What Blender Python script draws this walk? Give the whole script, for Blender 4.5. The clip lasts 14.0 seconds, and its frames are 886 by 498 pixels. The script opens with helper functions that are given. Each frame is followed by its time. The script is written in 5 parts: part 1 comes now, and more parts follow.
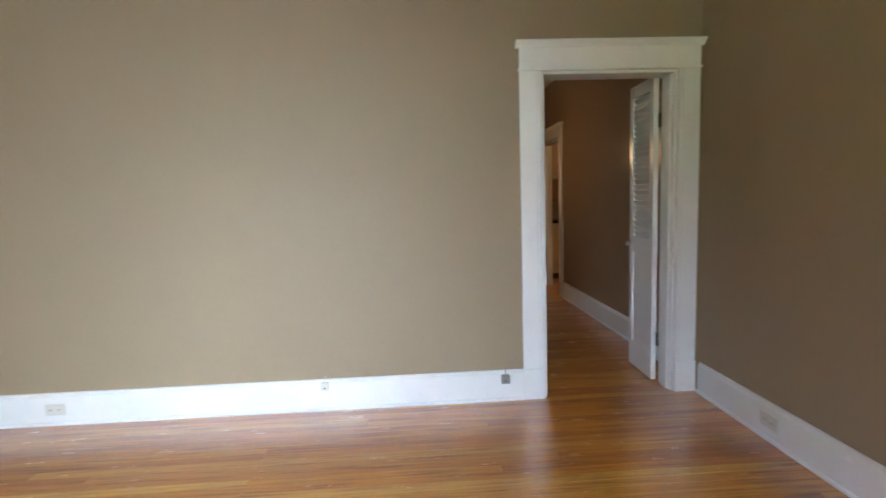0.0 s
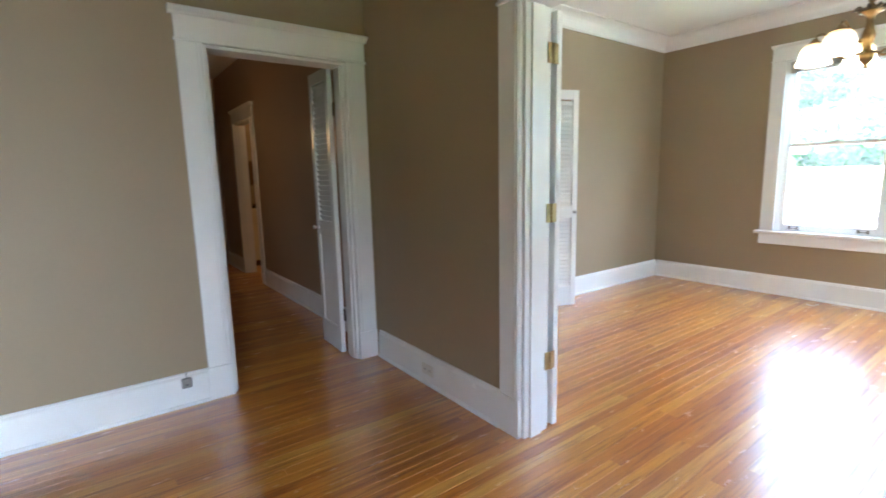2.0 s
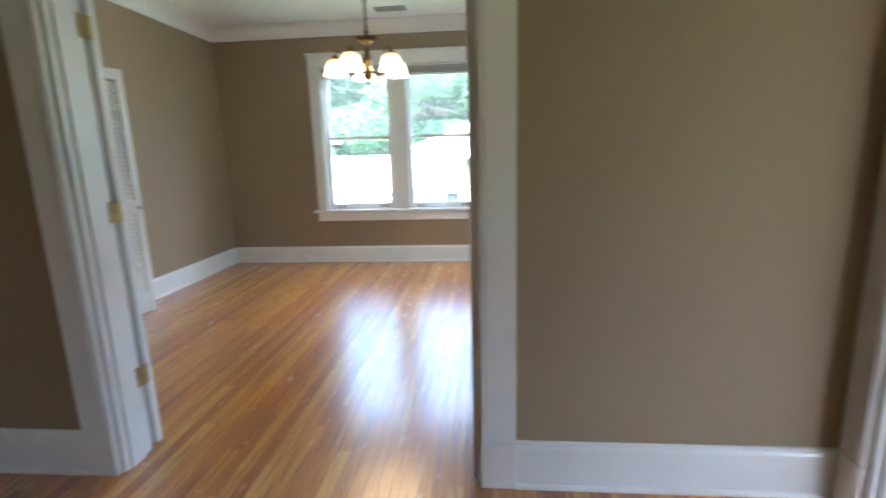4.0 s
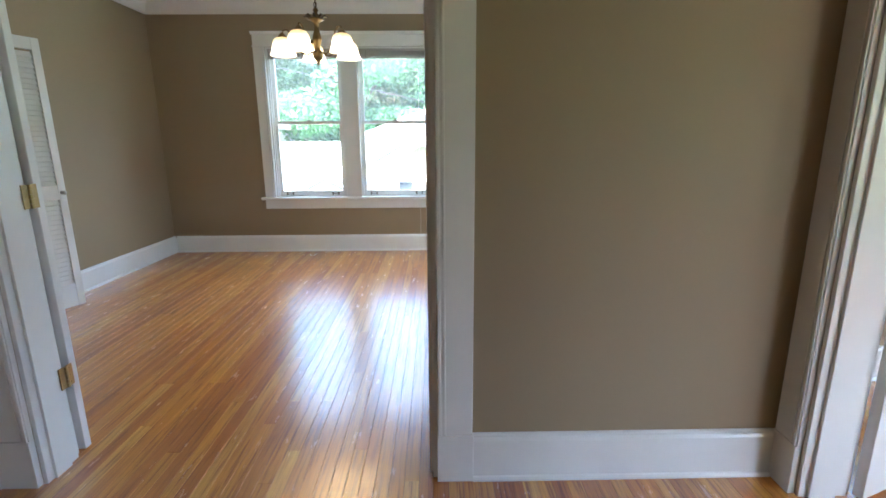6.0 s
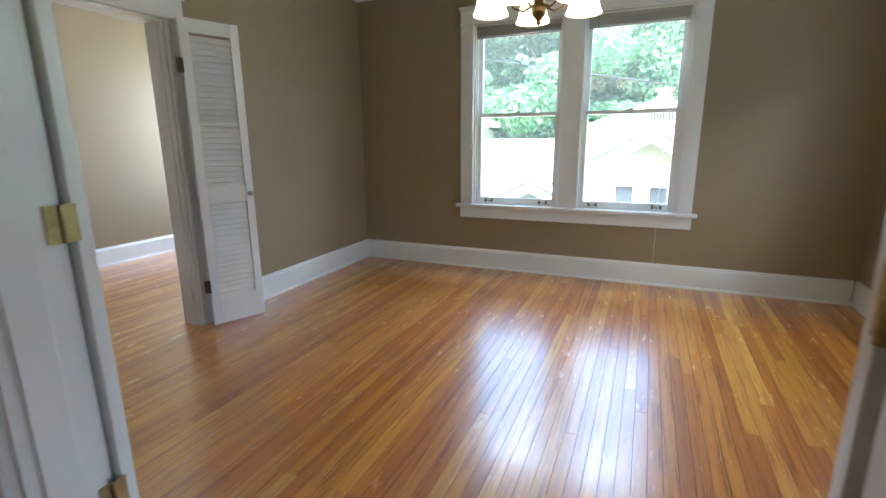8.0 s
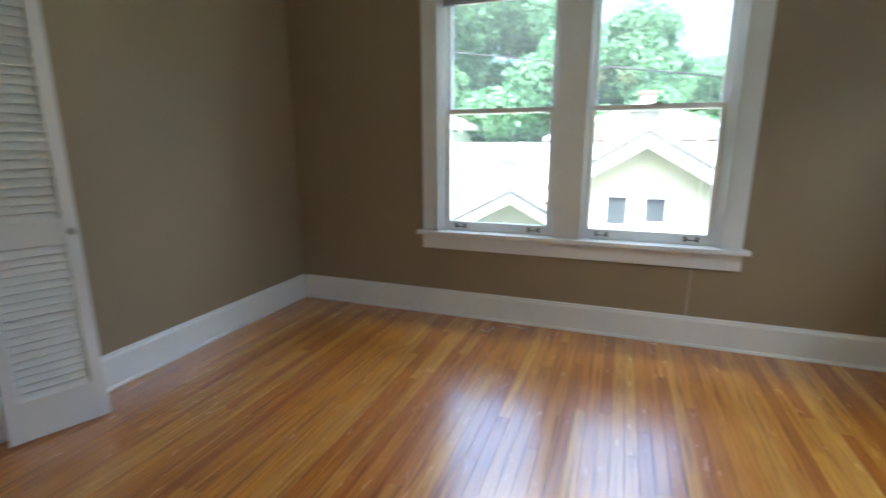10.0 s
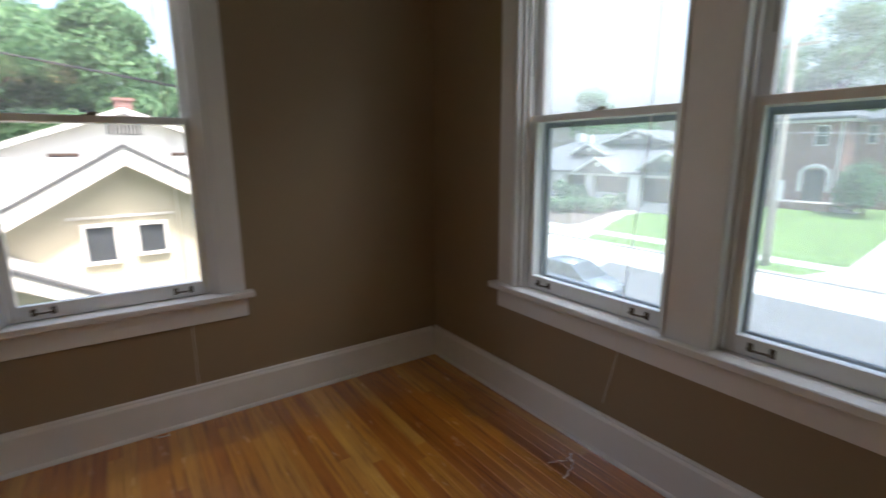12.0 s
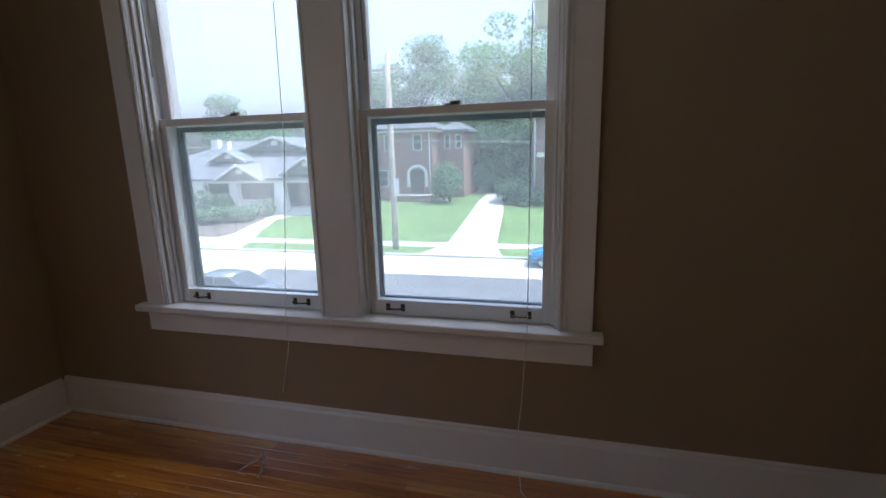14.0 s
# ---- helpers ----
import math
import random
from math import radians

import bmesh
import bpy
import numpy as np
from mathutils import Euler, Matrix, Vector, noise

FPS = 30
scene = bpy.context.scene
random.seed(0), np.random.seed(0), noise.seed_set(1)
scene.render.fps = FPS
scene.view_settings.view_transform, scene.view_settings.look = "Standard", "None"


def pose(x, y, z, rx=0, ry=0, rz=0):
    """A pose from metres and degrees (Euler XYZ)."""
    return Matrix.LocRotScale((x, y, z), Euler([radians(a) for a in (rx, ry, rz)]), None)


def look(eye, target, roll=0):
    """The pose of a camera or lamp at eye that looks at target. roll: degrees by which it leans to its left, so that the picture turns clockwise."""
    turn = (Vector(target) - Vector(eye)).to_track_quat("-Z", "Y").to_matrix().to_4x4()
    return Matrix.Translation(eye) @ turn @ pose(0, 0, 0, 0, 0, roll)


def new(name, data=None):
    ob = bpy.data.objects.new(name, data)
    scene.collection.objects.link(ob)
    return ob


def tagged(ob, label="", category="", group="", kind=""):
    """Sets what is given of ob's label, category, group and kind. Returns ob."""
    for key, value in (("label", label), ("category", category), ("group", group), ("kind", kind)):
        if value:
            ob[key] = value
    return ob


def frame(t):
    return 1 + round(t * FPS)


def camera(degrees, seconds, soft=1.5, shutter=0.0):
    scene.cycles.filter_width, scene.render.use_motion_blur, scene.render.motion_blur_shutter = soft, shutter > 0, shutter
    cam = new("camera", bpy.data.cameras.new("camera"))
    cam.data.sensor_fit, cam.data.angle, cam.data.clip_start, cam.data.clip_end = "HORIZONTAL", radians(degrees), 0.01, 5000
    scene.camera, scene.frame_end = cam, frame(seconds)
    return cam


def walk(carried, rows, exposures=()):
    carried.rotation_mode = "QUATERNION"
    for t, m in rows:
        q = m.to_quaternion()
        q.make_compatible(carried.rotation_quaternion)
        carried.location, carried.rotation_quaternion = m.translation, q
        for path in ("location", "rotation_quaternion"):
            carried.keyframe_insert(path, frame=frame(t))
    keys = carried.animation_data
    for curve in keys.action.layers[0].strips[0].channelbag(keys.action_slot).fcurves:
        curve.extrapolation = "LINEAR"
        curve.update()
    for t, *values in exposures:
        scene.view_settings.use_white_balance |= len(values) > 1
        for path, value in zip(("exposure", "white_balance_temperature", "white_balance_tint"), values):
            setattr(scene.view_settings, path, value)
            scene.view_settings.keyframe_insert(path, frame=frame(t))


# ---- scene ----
# the camera and its walk
cam = camera(86.4, 14.0, soft=1.6, shutter=0.35)
PATH = [
    (0, (-1.757, -2.882, 1.282), (-1.656, -0.894, 1.08), -1.9),
    (0.5, (-1.757, -2.894, 1.352), (-1.363, -0.952, 1.081), -2.0),
    (1, (-1.717, -2.894, 1.311), (-1.026, -1.037, 1.038), -1.8),
    (1.5, (-1.624, -2.948, 1.304), (-0.689, -1.205, 1.009), -1.7),
    (2, (-1.558, -2.969, 1.291), (-0.389, -1.374, 0.985), -1.3),
    (2.5, (-1.518, -2.986, 1.297), (-0.102, -1.611, 0.971), -1.4),
    (3, (-1.55, -2.985, 1.304), (0.124, -1.949, 0.953), -1.8),
    (3.5, (-1.617, -2.959, 1.298), (0.251, -2.357, 0.911), -2.0),
    (4, (-1.661, -2.998, 1.309), (0.292, -2.828, 0.911), -1.6),
    (4.2, (-1.702, -3.032, 1.318), (0.256, -3.066, 0.911), -1.4),
    (6.3, (-1.542, -2.978, 1.289), (0.405, -2.993, 0.831), -0.1),
    (6.5, (-1.439, -2.976, 1.282), (0.502, -2.863, 0.816), -0.4),
    (7, (-1.128, -2.874, 1.29), (0.769, -2.459, 0.813), -0.4),
    (7.5, (-0.854, -2.733, 1.293), (0.995, -2.128, 0.831), -0.8),
    (7.7, (-0.69, -2.726, 1.287), (1.114, -1.999, 0.82), -0.9),
    (9.8, (0.658, -2.341, 1.296), (2.42, -1.494, 0.873), 0.3),
    (10, (0.775, -2.353, 1.299), (2.601, -1.665, 0.86), -0.2),
    (10.5, (1.044, -2.395, 1.342), (2.971, -2.162, 0.858), -1.2),
    (11, (1.235, -2.412, 1.303), (3.166, -2.624, 0.829), -0.7),
    (11.5, (1.425, -2.494, 1.349), (3.281, -3.107, 0.926), -0.1),
    (12, (1.472, -2.582, 1.365), (3.089, -3.687, 0.959), -0.5),
    (12.5, (1.474, -2.522, 1.345), (2.633, -4.103, 0.947), -1.5),
    (13, (1.473, -2.473, 1.339), (2.162, -4.308, 0.941), -1.2),
    (13.5, (1.392, -2.476, 1.375), (1.849, -4.373, 0.939), -1.6),
    (14, (1.387, -2.464, 1.354), (1.889, -4.357, 0.95), -1.5),
]
EXPOSURES = [(0.0, 5.5, 5500, 8), (1.0, 5.48, 5450, 8), (1.5, 5.45, 5400, 7), (2.2, 5.08, 5350, 7), (3.0, 4.5, 5350, 7), (4.2, 4.3, 5350, 5), (6.3, 4.2, 5350, 5), (7.0, 4.05, 5400, 5), (7.5, 3.98, 5450, 5),
             (10.0, 3.5, 5550, 4), (11.0, 3.0, 5650, 5), (11.5, 2.65, 6000, 10), (12.0, 2.33, 6350, 17), (12.5, 2.22, 7250, 31), (13.2, 2.07, 6250, 25), (14.0, 2.03, 5850, 22)]
walk(cam, [(t, look(eye, target, roll)) for t, eye, target, roll in PATH], EXPOSURES)
SKY, HAZE, GLOW, HALL, BULB = 0.15, 0.16, 0.36, 1.3, 4.5
L_SOUTH, L_SUNROOM, L_NORTH, L_EAST, L_STREET = 0.80, 0.016, 3.0, 3.5, 3.6

# ---- light ----
SUN_EL, SUN_DIR = 66.0, Vector((-0.40, -0.08, 0.91)).normalized()
world = bpy.data.worlds.new("sky")
scene.world = world
world.use_nodes = True
wn = world.node_tree.nodes
sky = wn.new("ShaderNodeTexSky")
sky.sky_type = "NISHITA"
sky.sun_disc = False
sky.sun_elevation = radians(SUN_EL)
sky.sun_rotation = math.atan2(SUN_DIR.x, SUN_DIR.y)
sky.air_density, sky.dust_density = 1.0, 6.5
wn["Background"].inputs["Strength"].default_value = SKY
world.node_tree.links.new(sky.outputs["Color"], wn["Background"].inputs["Color"])
sun = new("sun", bpy.data.lights.new("sun", "SUN"))
sun.data.energy, sun.data.angle, sun.data.color = 2.3, radians(3.0), (1.0, 0.95, 0.88)
sun.matrix_world = look(SUN_DIR * 60, (0, 0, 0))


def area_lamp(name, eye, target, w, h, power, colour=(0.90, 0.96, 1.0), spread=180.0):
    ob = new(name, bpy.data.lights.new(name, "AREA"))
    ob.data.shape, ob.data.size, ob.data.size_y = "RECTANGLE", w, h
    ob.data.energy, ob.data.color, ob.data.spread = power, colour, radians(spread)
    ob.matrix_world = look(eye, target)
    return ob


# daylight in the openings of the rooms beside and behind
area_lamp("daylight_front_room_south", (-2.95, -4.36, 1.15), (-3.10, -1.0, 0.50), 1.0, 0.9, L_SOUTH, spread=76)
# fill lamp in an added, unseen west opening, to brighten the partition's south end
area_lamp("fill_sunroom", (-3.26, -6.35, 1.45), (0.0, -3.7, 1.25), 1.1, 1.3, L_SUNROOM, spread=70)
area_lamp("daylight_north_room", (4.05, 1.7, 1.5), (1.0, 1.7, 1.0), 1.4, 1.5, L_NORTH)
# added fill lamps, unseen under the eaves, that boost sky light through the dining room's windows
area_lamp("fill_east_window", (4.76, -2.02, 2.76), (1.2, -2.02, 0.9), 1.8, 0.26, L_EAST, (0.97, 0.98, 1.0))
area_lamp("fill_street_window", (2.40, -4.98, 2.78), (2.25, -1.4, 0.9), 1.6, 0.26, L_STREET, (0.97, 0.98, 1.0))


# ---- materials ----
def shader(name):
    m = bpy.data.materials.new(name)
    m.use_nodes = True
    nt = m.node_tree
    return m, nt.nodes, nt.links, nt.nodes["Principled BSDF"]


def mixer(n, l, fac, a, b, mode="MIX"):
    mx = n.new("ShaderNodeMix")
    mx.data_type, mx.blend_type = "RGBA", mode
    for key, v in (("Factor", fac), ("A", a), ("B", b)):
        socket = [s for s in mx.inputs if s.name == key and (s.type == "RGBA" or key == "Factor" and s.type == "VALUE")][0]
        if isinstance(v, (int, float)):
            socket.default_value = v
        elif isinstance(v, tuple):
            socket.default_value = (*v, 1)
        else:
            l.new(v, socket)
    return [s for s in mx.outputs if s.type == "RGBA"][0]


def noise_tex(n, l, vec, scale, detail=4, rough=0.55):
    t = n.new("ShaderNodeTexNoise")
    t.inputs["Scale"].default_value, t.inputs["Detail"].default_value, t.inputs["Roughness"].default_value = scale, detail, rough
    l.new(vec, t.inputs["Vector"])
    return t.outputs["Fac"]


def ramp(n, l, fac, stops):
    r = n.new("ShaderNodeValToRGB")
    els = r.color_ramp.elements
    els.remove(els[1])
    els[0].position, els[0].color = stops[0][0], (*stops[0][1], 1)
    for p, c in stops[1:]:
        els.new(p).color = (*c, 1)
    l.new(fac, r.inputs["Fac"])
    return r.outputs["Color"]


def stretch(n, l, sx, sy, sz, extra=None):
    g = n.new("ShaderNodeNewGeometry")
    m = n.new("ShaderNodeMapping")
    m.inputs["Scale"].default_value = (sx, sy, sz)
    l.new(g.outputs["Position"], m.inputs["Vector"])
    if extra is not None:
        l.new(extra, m.inputs["Location"])
    return m.outputs["Vector"]


def bumped(n, l, p, height, strength, dist):
    b = n.new("ShaderNodeBump")
    b.inputs["Strength"].default_value, b.inputs["Distance"].default_value = strength, dist
    l.new(height, b.inputs["Height"])
    l.new(b.outputs["Normal"], p.inputs["Normal"])


def plain(name, colour, rough, metal=0.0, vary=0.12, coarse=1.5, fine=60.0, bump=0.15, dist=0.002, spec=0.5):
    """Paint, metal, stone: a base colour with stains at a large and a small scale, and fine relief."""
    m, n, l, p = shader(name)
    vec = stretch(n, l, 1, 1, 1)
    big, small = noise_tex(n, l, vec, coarse, 3), noise_tex(n, l, vec, fine, 3)
    dark = tuple(c * (1 - vary) for c in colour)
    light = tuple(min(1, c * (1 + vary * 0.6)) for c in colour)
    c1 = ramp(n, l, big, [(0.3, dark), (0.7, light)])
    l.new(mixer(n, l, vary, c1, ramp(n, l, small, [(0.35, dark), (0.65, light)])), p.inputs["Base Color"])
    r = n.new("ShaderNodeMapRange")
    r.inputs["To Min"].default_value, r.inputs["To Max"].default_value = max(0.02, rough - 0.07), min(1, rough + 0.07)
    l.new(big, r.inputs["Value"])
    l.new(r.outputs["Result"], p.inputs["Roughness"])
    p.inputs["Metallic"].default_value, p.inputs["Specular IOR Level"].default_value = metal, spec
    if bump:
        bumped(n, l, p, small, bump, dist)
    return m


def floor_material(name, island):
    m, n, l, p = shader(name)
    if island:
        pick = n.new("ShaderNodeNewGeometry").outputs["Random Per Island"]
    else:
        pick = n.new("ShaderNodeObjectInfo").outputs["Random"]
    shift = n.new("ShaderNodeMath")
    shift.operation = "MULTIPLY"
    shift.inputs[1].default_value = 40.0
    l.new(pick, shift.inputs[0])
    vec = stretch(n, l, 1.1, 26, 1, shift.outputs[0])
    grain = noise_tex(n, l, vec, 2.0, 6, 0.65)
    fine = noise_tex(n, l, stretch(n, l, 3, 160, 1, shift.outputs[0]), 2.0, 3)
    tone = ramp(n, l, pick, [(k / (len(WOOD) - 1), c) for k, c in enumerate(WOOD)])
    c = mixer(n, l, 0.9, tone, ramp(n, l, grain, [(0.36, (0.46, 0.30, 0.20)), (0.46, (0.86, 0.80, 0.72)), (0.56, (1.0, 1.0, 1.0))]), "MULTIPLY")
    c = mixer(n, l, 0.40, c, ramp(n, l, fine, [(0.36, (0.52, 0.42, 0.34)), (0.56, (1, 1, 1))]), "MULTIPLY")
    wear = noise_tex(n, l, stretch(n, l, 1, 1, 1), 1.6, 5)
    c = mixer(n, l, 0.30, c, ramp(n, l, wear, [(0.35, (0.66, 0.58, 0.52)), (0.62, (1, 1, 1))]), "MULTIPLY")
    l.new(c, p.inputs["Base Color"])
    smear = noise_tex(n, l, stretch(n, l, 2.2, 9, 1), 2.4, 6, 0.7)
    r = n.new("ShaderNodeMapRange")
    r.inputs["From Min"].default_value, r.inputs["From Max"].default_value = 0.3, 0.7
    r.inputs["To Min"].default_value, r.inputs["To Max"].default_value = 0.30, 0.42
    l.new(grain, r.inputs["Value"])
    l.new(r.outputs["Result"], p.inputs["Roughness"])
    q = n.new("ShaderNodeMapRange")
    q.inputs["From Min"].default_value, q.inputs["From Max"].default_value = 0.3, 0.7
    q.inputs["To Min"].default_value, q.inputs["To Max"].default_value = 0.15, 0.30
    l.new(smear, q.inputs["Value"])
    l.new(q.outputs["Result"], p.inputs["Coat Roughness"])
    p.inputs["Specular IOR Level"].default_value = 0.75
    p.inputs["Coat Weight"].default_value, p.inputs["Coat IOR"].default_value = 1.0, 2.0
    ripple = noise_tex(n, l, stretch(n, l, 0.8, 12, 1, shift.outputs[0]), 2.0, 3)
    b = n.new("ShaderNodeBump")
    b.inputs["Strength"].default_value, b.inputs["Distance"].default_value = 0.25, 0.0016
    l.new(ripple, b.inputs["Height"])
    l.new(b.outputs["Normal"], p.inputs["Coat Normal"])
    return m


def glass_material(name, tint=(0.96, 0.98, 0.98), haze=0.0):
    m, n, l, p = shader(name)
    n.remove(p)
    clear, gloss, edge = n.new("ShaderNodeBsdfTransparent"), n.new("ShaderNodeBsdfGlossy"), n.new("ShaderNodeLayerWeight")
    clear.inputs["Color"].default_value = (*tint, 1)
    gloss.inputs["Roughness"].default_value = 0.02
    power, scale = n.new("ShaderNodeMath"), n.new("ShaderNodeMath")
    power.operation, scale.operation = "POWER", "MULTIPLY_ADD"
    edge.inputs["Blend"].default_value = 0.5
    power.inputs[1].default_value, scale.inputs[1].default_value, scale.inputs[2].default_value = 5.0, 0.55, 0.03
    l.new(edge.outputs["Facing"], power.inputs[0])
    l.new(power.outputs[0], scale.inputs[0])
    mx = n.new("ShaderNodeMixShader")
    l.new(scale.outputs[0], mx.inputs["Fac"])
    l.new(clear.outputs["BSDF"], mx.inputs[1])
    l.new(gloss.outputs["BSDF"], mx.inputs[2])
    last = mx
    if haze:
        # haze: dust on the storm panes, a painted veil of glare on the others
        dust_veil, mx2 = n.new("ShaderNodeBsdfTranslucent"), n.new("ShaderNodeMixShader")
        dust_veil.inputs["Color"].default_value = (0.84, 0.85, 0.83, 1)
        mx2.inputs["Fac"].default_value = haze
        l.new(mx.outputs["Shader"], mx2.inputs[1])
        l.new(dust_veil.outputs["BSDF"], mx2.inputs[2])
        last = mx2
    l.new(last.outputs["Shader"], n["Material Output"].inputs["Surface"])
    return m


def leaf_material(name, a, b, c):
    m, n, l, p = shader(name)
    pick = n.new("ShaderNodeNewGeometry").outputs["Random Per Island"]
    col = ramp(n, l, pick, [(0.0, a), (0.55, b), (1.0, c)])
    l.new(col, p.inputs["Base Color"])
    p.inputs["Roughness"].default_value, p.inputs["Specular IOR Level"].default_value = 0.75, 0.25
    thin, mx = n.new("ShaderNodeBsdfTranslucent"), n.new("ShaderNodeMixShader")
    l.new(mixer(n, l, 0.5, col, (0.22, 0.42, 0.20)), thin.inputs["Color"])
    mx.inputs["Fac"].default_value = 0.45
    l.new(p.outputs["BSDF"], mx.inputs[1])
    l.new(thin.outputs["BSDF"], mx.inputs[2])
    l.new(mx.outputs["Shader"], n["Material Output"].inputs["Surface"])
    return m


def brick_material(name):
    m, n, l, p = shader(name)
    g, mp = n.new("ShaderNodeTexCoord"), n.new("ShaderNodeMapping")
    mp.inputs["Rotation"].default_value = (radians(90), 0, 0)
    l.new(g.outputs["Object"], mp.inputs["Vector"])
    b = n.new("ShaderNodeTexBrick")
    b.inputs["Scale"].default_value = 1.0
    b.inputs["Brick Width"].default_value, b.inputs["Row Height"].default_value, b.inputs["Mortar Size"].default_value = 0.21, 0.075, 0.008
    b.inputs["Color1"].default_value, b.inputs["Color2"].default_value, b.inputs["Mortar"].default_value = (0.15, 0.060, 0.048, 1), (0.21, 0.085, 0.065, 1), (0.34, 0.31, 0.28, 1)
    l.new(mp.outputs["Vector"], b.inputs["Vector"])
    l.new(b.outputs["Color"], p.inputs["Base Color"])
    p.inputs["Roughness"].default_value = 0.9
    return m


WOOD = ((0.46, 0.138, 0.011), (0.62, 0.240, 0.020), (0.71, 0.310, 0.030), (0.54, 0.180, 0.013), (0.75, 0.360, 0.043), (0.60, 0.228, 0.018), (0.80, 0.430, 0.080), (0.50, 0.158, 0.012), (0.67, 0.278, 0.025))
M_WALL = plain("tan_wall_paint", (0.318, 0.247, 0.157), 0.55, vary=0.05, coarse=0.9, fine=220, bump=0.08, dist=0.0012, spec=0.35)
M_HALL = plain("hall_wall_paint", (0.30, 0.215, 0.14), 0.30, vary=0.06, coarse=0.9, fine=160, bump=0.10, dist=0.0012)
M_TRIM = plain("white_trim_paint", (0.80, 0.80, 0.79), 0.24, vary=0.05, coarse=3, fine=45, bump=0.12, dist=0.0015)
M_CEIL = plain("ceiling_paint", (0.78, 0.77, 0.75), 0.8, vary=0.04, coarse=1.2, fine=150, bump=0.08)
M_FLOOR, M_FLOOR_JOINED = floor_material("varnished_floorboard", False), floor_material("varnished_floorboard_rest", True)
M_SUB = plain("subfloor", (0.08, 0.04, 0.02), 0.8)
M_BRASS = plain("aged_brass", (0.42, 0.31, 0.14), 0.38, 1.0, vary=0.3, coarse=25, fine=150)
M_BRASS_DARK = plain("antique_brass", (0.20, 0.135, 0.06), 0.42, 1.0, vary=0.35, coarse=25, fine=150)
M_BRONZE = plain("dark_bronze", (0.10, 0.075, 0.05), 0.42, 0.9, vary=0.3, coarse=20, fine=150)
M_STEEL = plain("brushed_nickel", (0.45, 0.44, 0.42), 0.35, 1.0, vary=0.2, coarse=25)
M_PLASTIC = plain("ivory_plastic", (0.62, 0.60, 0.54), 0.45, vary=0.05)
M_GREY = plain("grey_plastic", (0.22, 0.22, 0.21), 0.5, vary=0.1)
M_BLIND = plain("white_vinyl_blind", (0.40, 0.38, 0.36), 0.5, vary=0.06)
M_CORD = plain("white_cord", (0.72, 0.70, 0.65), 0.8)
# M_GLASS's haze paints a glare veil over the view; the storm panes are dusty
M_GLASS, M_GLASS_DUSTY = glass_material("window_glass", haze=0.04), glass_material("dusty_window_glass", (0.88, 0.96, 1.0), HAZE)
# upper street panes: glare put into the glass as a pale cyan veil
M_GLASS_GLARE = glass_material("glare_window_glass", (0.92, 0.98, 1.0), 0.22)
M_STORM = plain("grey_aluminium", (0.14, 0.18, 0.20), 0.5, 0.2, vary=0.15)
M_CREAM = plain("cream_cabinet_paint", (0.66, 0.58, 0.40), 0.4)
M_BROWN = plain("brown_wood_box", (0.12, 0.06, 0.03), 0.5)
M_COUNTER = plain("dark_counter", (0.03, 0.028, 0.026), 0.25)
M_VENT = plain("grille_metal", (0.35, 0.35, 0.35), 0.5, 0.3)
# outdoors
M_STUCCO = plain("cream_stucco", (0.46, 0.42, 0.31), 0.9, vary=0.10, coarse=0.7, fine=30, bump=0.3, dist=0.01)
M_SIDING = plain("white_siding", (0.62, 0.62, 0.58), 0.7, vary=0.08)
M_ROOF_LIGHT = plain("pale_shingles", (0.36, 0.345, 0.32), 0.9, vary=0.14, coarse=1.2, fine=14, bump=0.4, dist=0.01)
M_ROOF_GREY = plain("grey_shingles", (0.115, 0.12, 0.13), 0.9, vary=0.2, coarse=1.2, fine=12, bump=0.4, dist=0.01)
M_ROOF_DARK = plain("dark_shingle_edge", (0.07, 0.07, 0.07), 0.9, vary=0.2)
M_BARGE = plain("white_bargeboard", (0.62, 0.60, 0.55), 0.6, vary=0.06)
M_DARK = plain("dark_windows_and_shade", (0.04, 0.045, 0.05), 0.08, vary=0.3, bump=0)
M_BRICK = brick_material("red_brick")
M_GRASS = plain("lawn", (0.085, 0.15, 0.035), 0.95, vary=0.35, coarse=0.35, fine=9, bump=0.7, dist=0.03)
M_MULCH = plain("brown_mulch", (0.10, 0.075, 0.06), 0.95, vary=0.3, coarse=0.8, fine=14, bump=0.6, dist=0.02)
M_CONC = plain("pale_concrete", (0.46, 0.44, 0.40), 0.9, vary=0.14, coarse=0.5, fine=8, bump=0.2)
M_ASPHALT = plain("asphalt", (0.085, 0.085, 0.09), 0.9, vary=0.18, coarse=0.5, fine=20, bump=0.3)
M_BARK = plain("bark", (0.07, 0.055, 0.04), 0.95, vary=0.3, coarse=3, fine=30, bump=0.6, dist=0.02)
M_POLE = plain("weathered_pole", (0.34, 0.30, 0.25), 0.9, vary=0.2)
M_LEAF = leaf_material("bright_foliage", (0.055, 0.125, 0.068), (0.110, 0.215, 0.110), (0.205, 0.345, 0.170))
M_LEAF_DARK = leaf_material("dark_foliage", (0.050, 0.105, 0.066), (0.095, 0.175, 0.105), (0.160, 0.260, 0.150))
M_BLUE = plain("blue_car_paint", (0.01, 0.23, 0.45), 0.2, 0.2, vary=0.05, bump=0)
M_SILVER = plain("slate_car_paint", (0.16, 0.19, 0.22), 0.25, 0.3, vary=0.05, bump=0)
M_RUBBER = plain("tyre_rubber", (0.02, 0.02, 0.02), 0.8)
M_CABLE = plain("grey_cable", (0.40, 0.40, 0.40), 0.6)
M_WIRE = plain("black_cable", (0.02, 0.02, 0.02), 0.7)


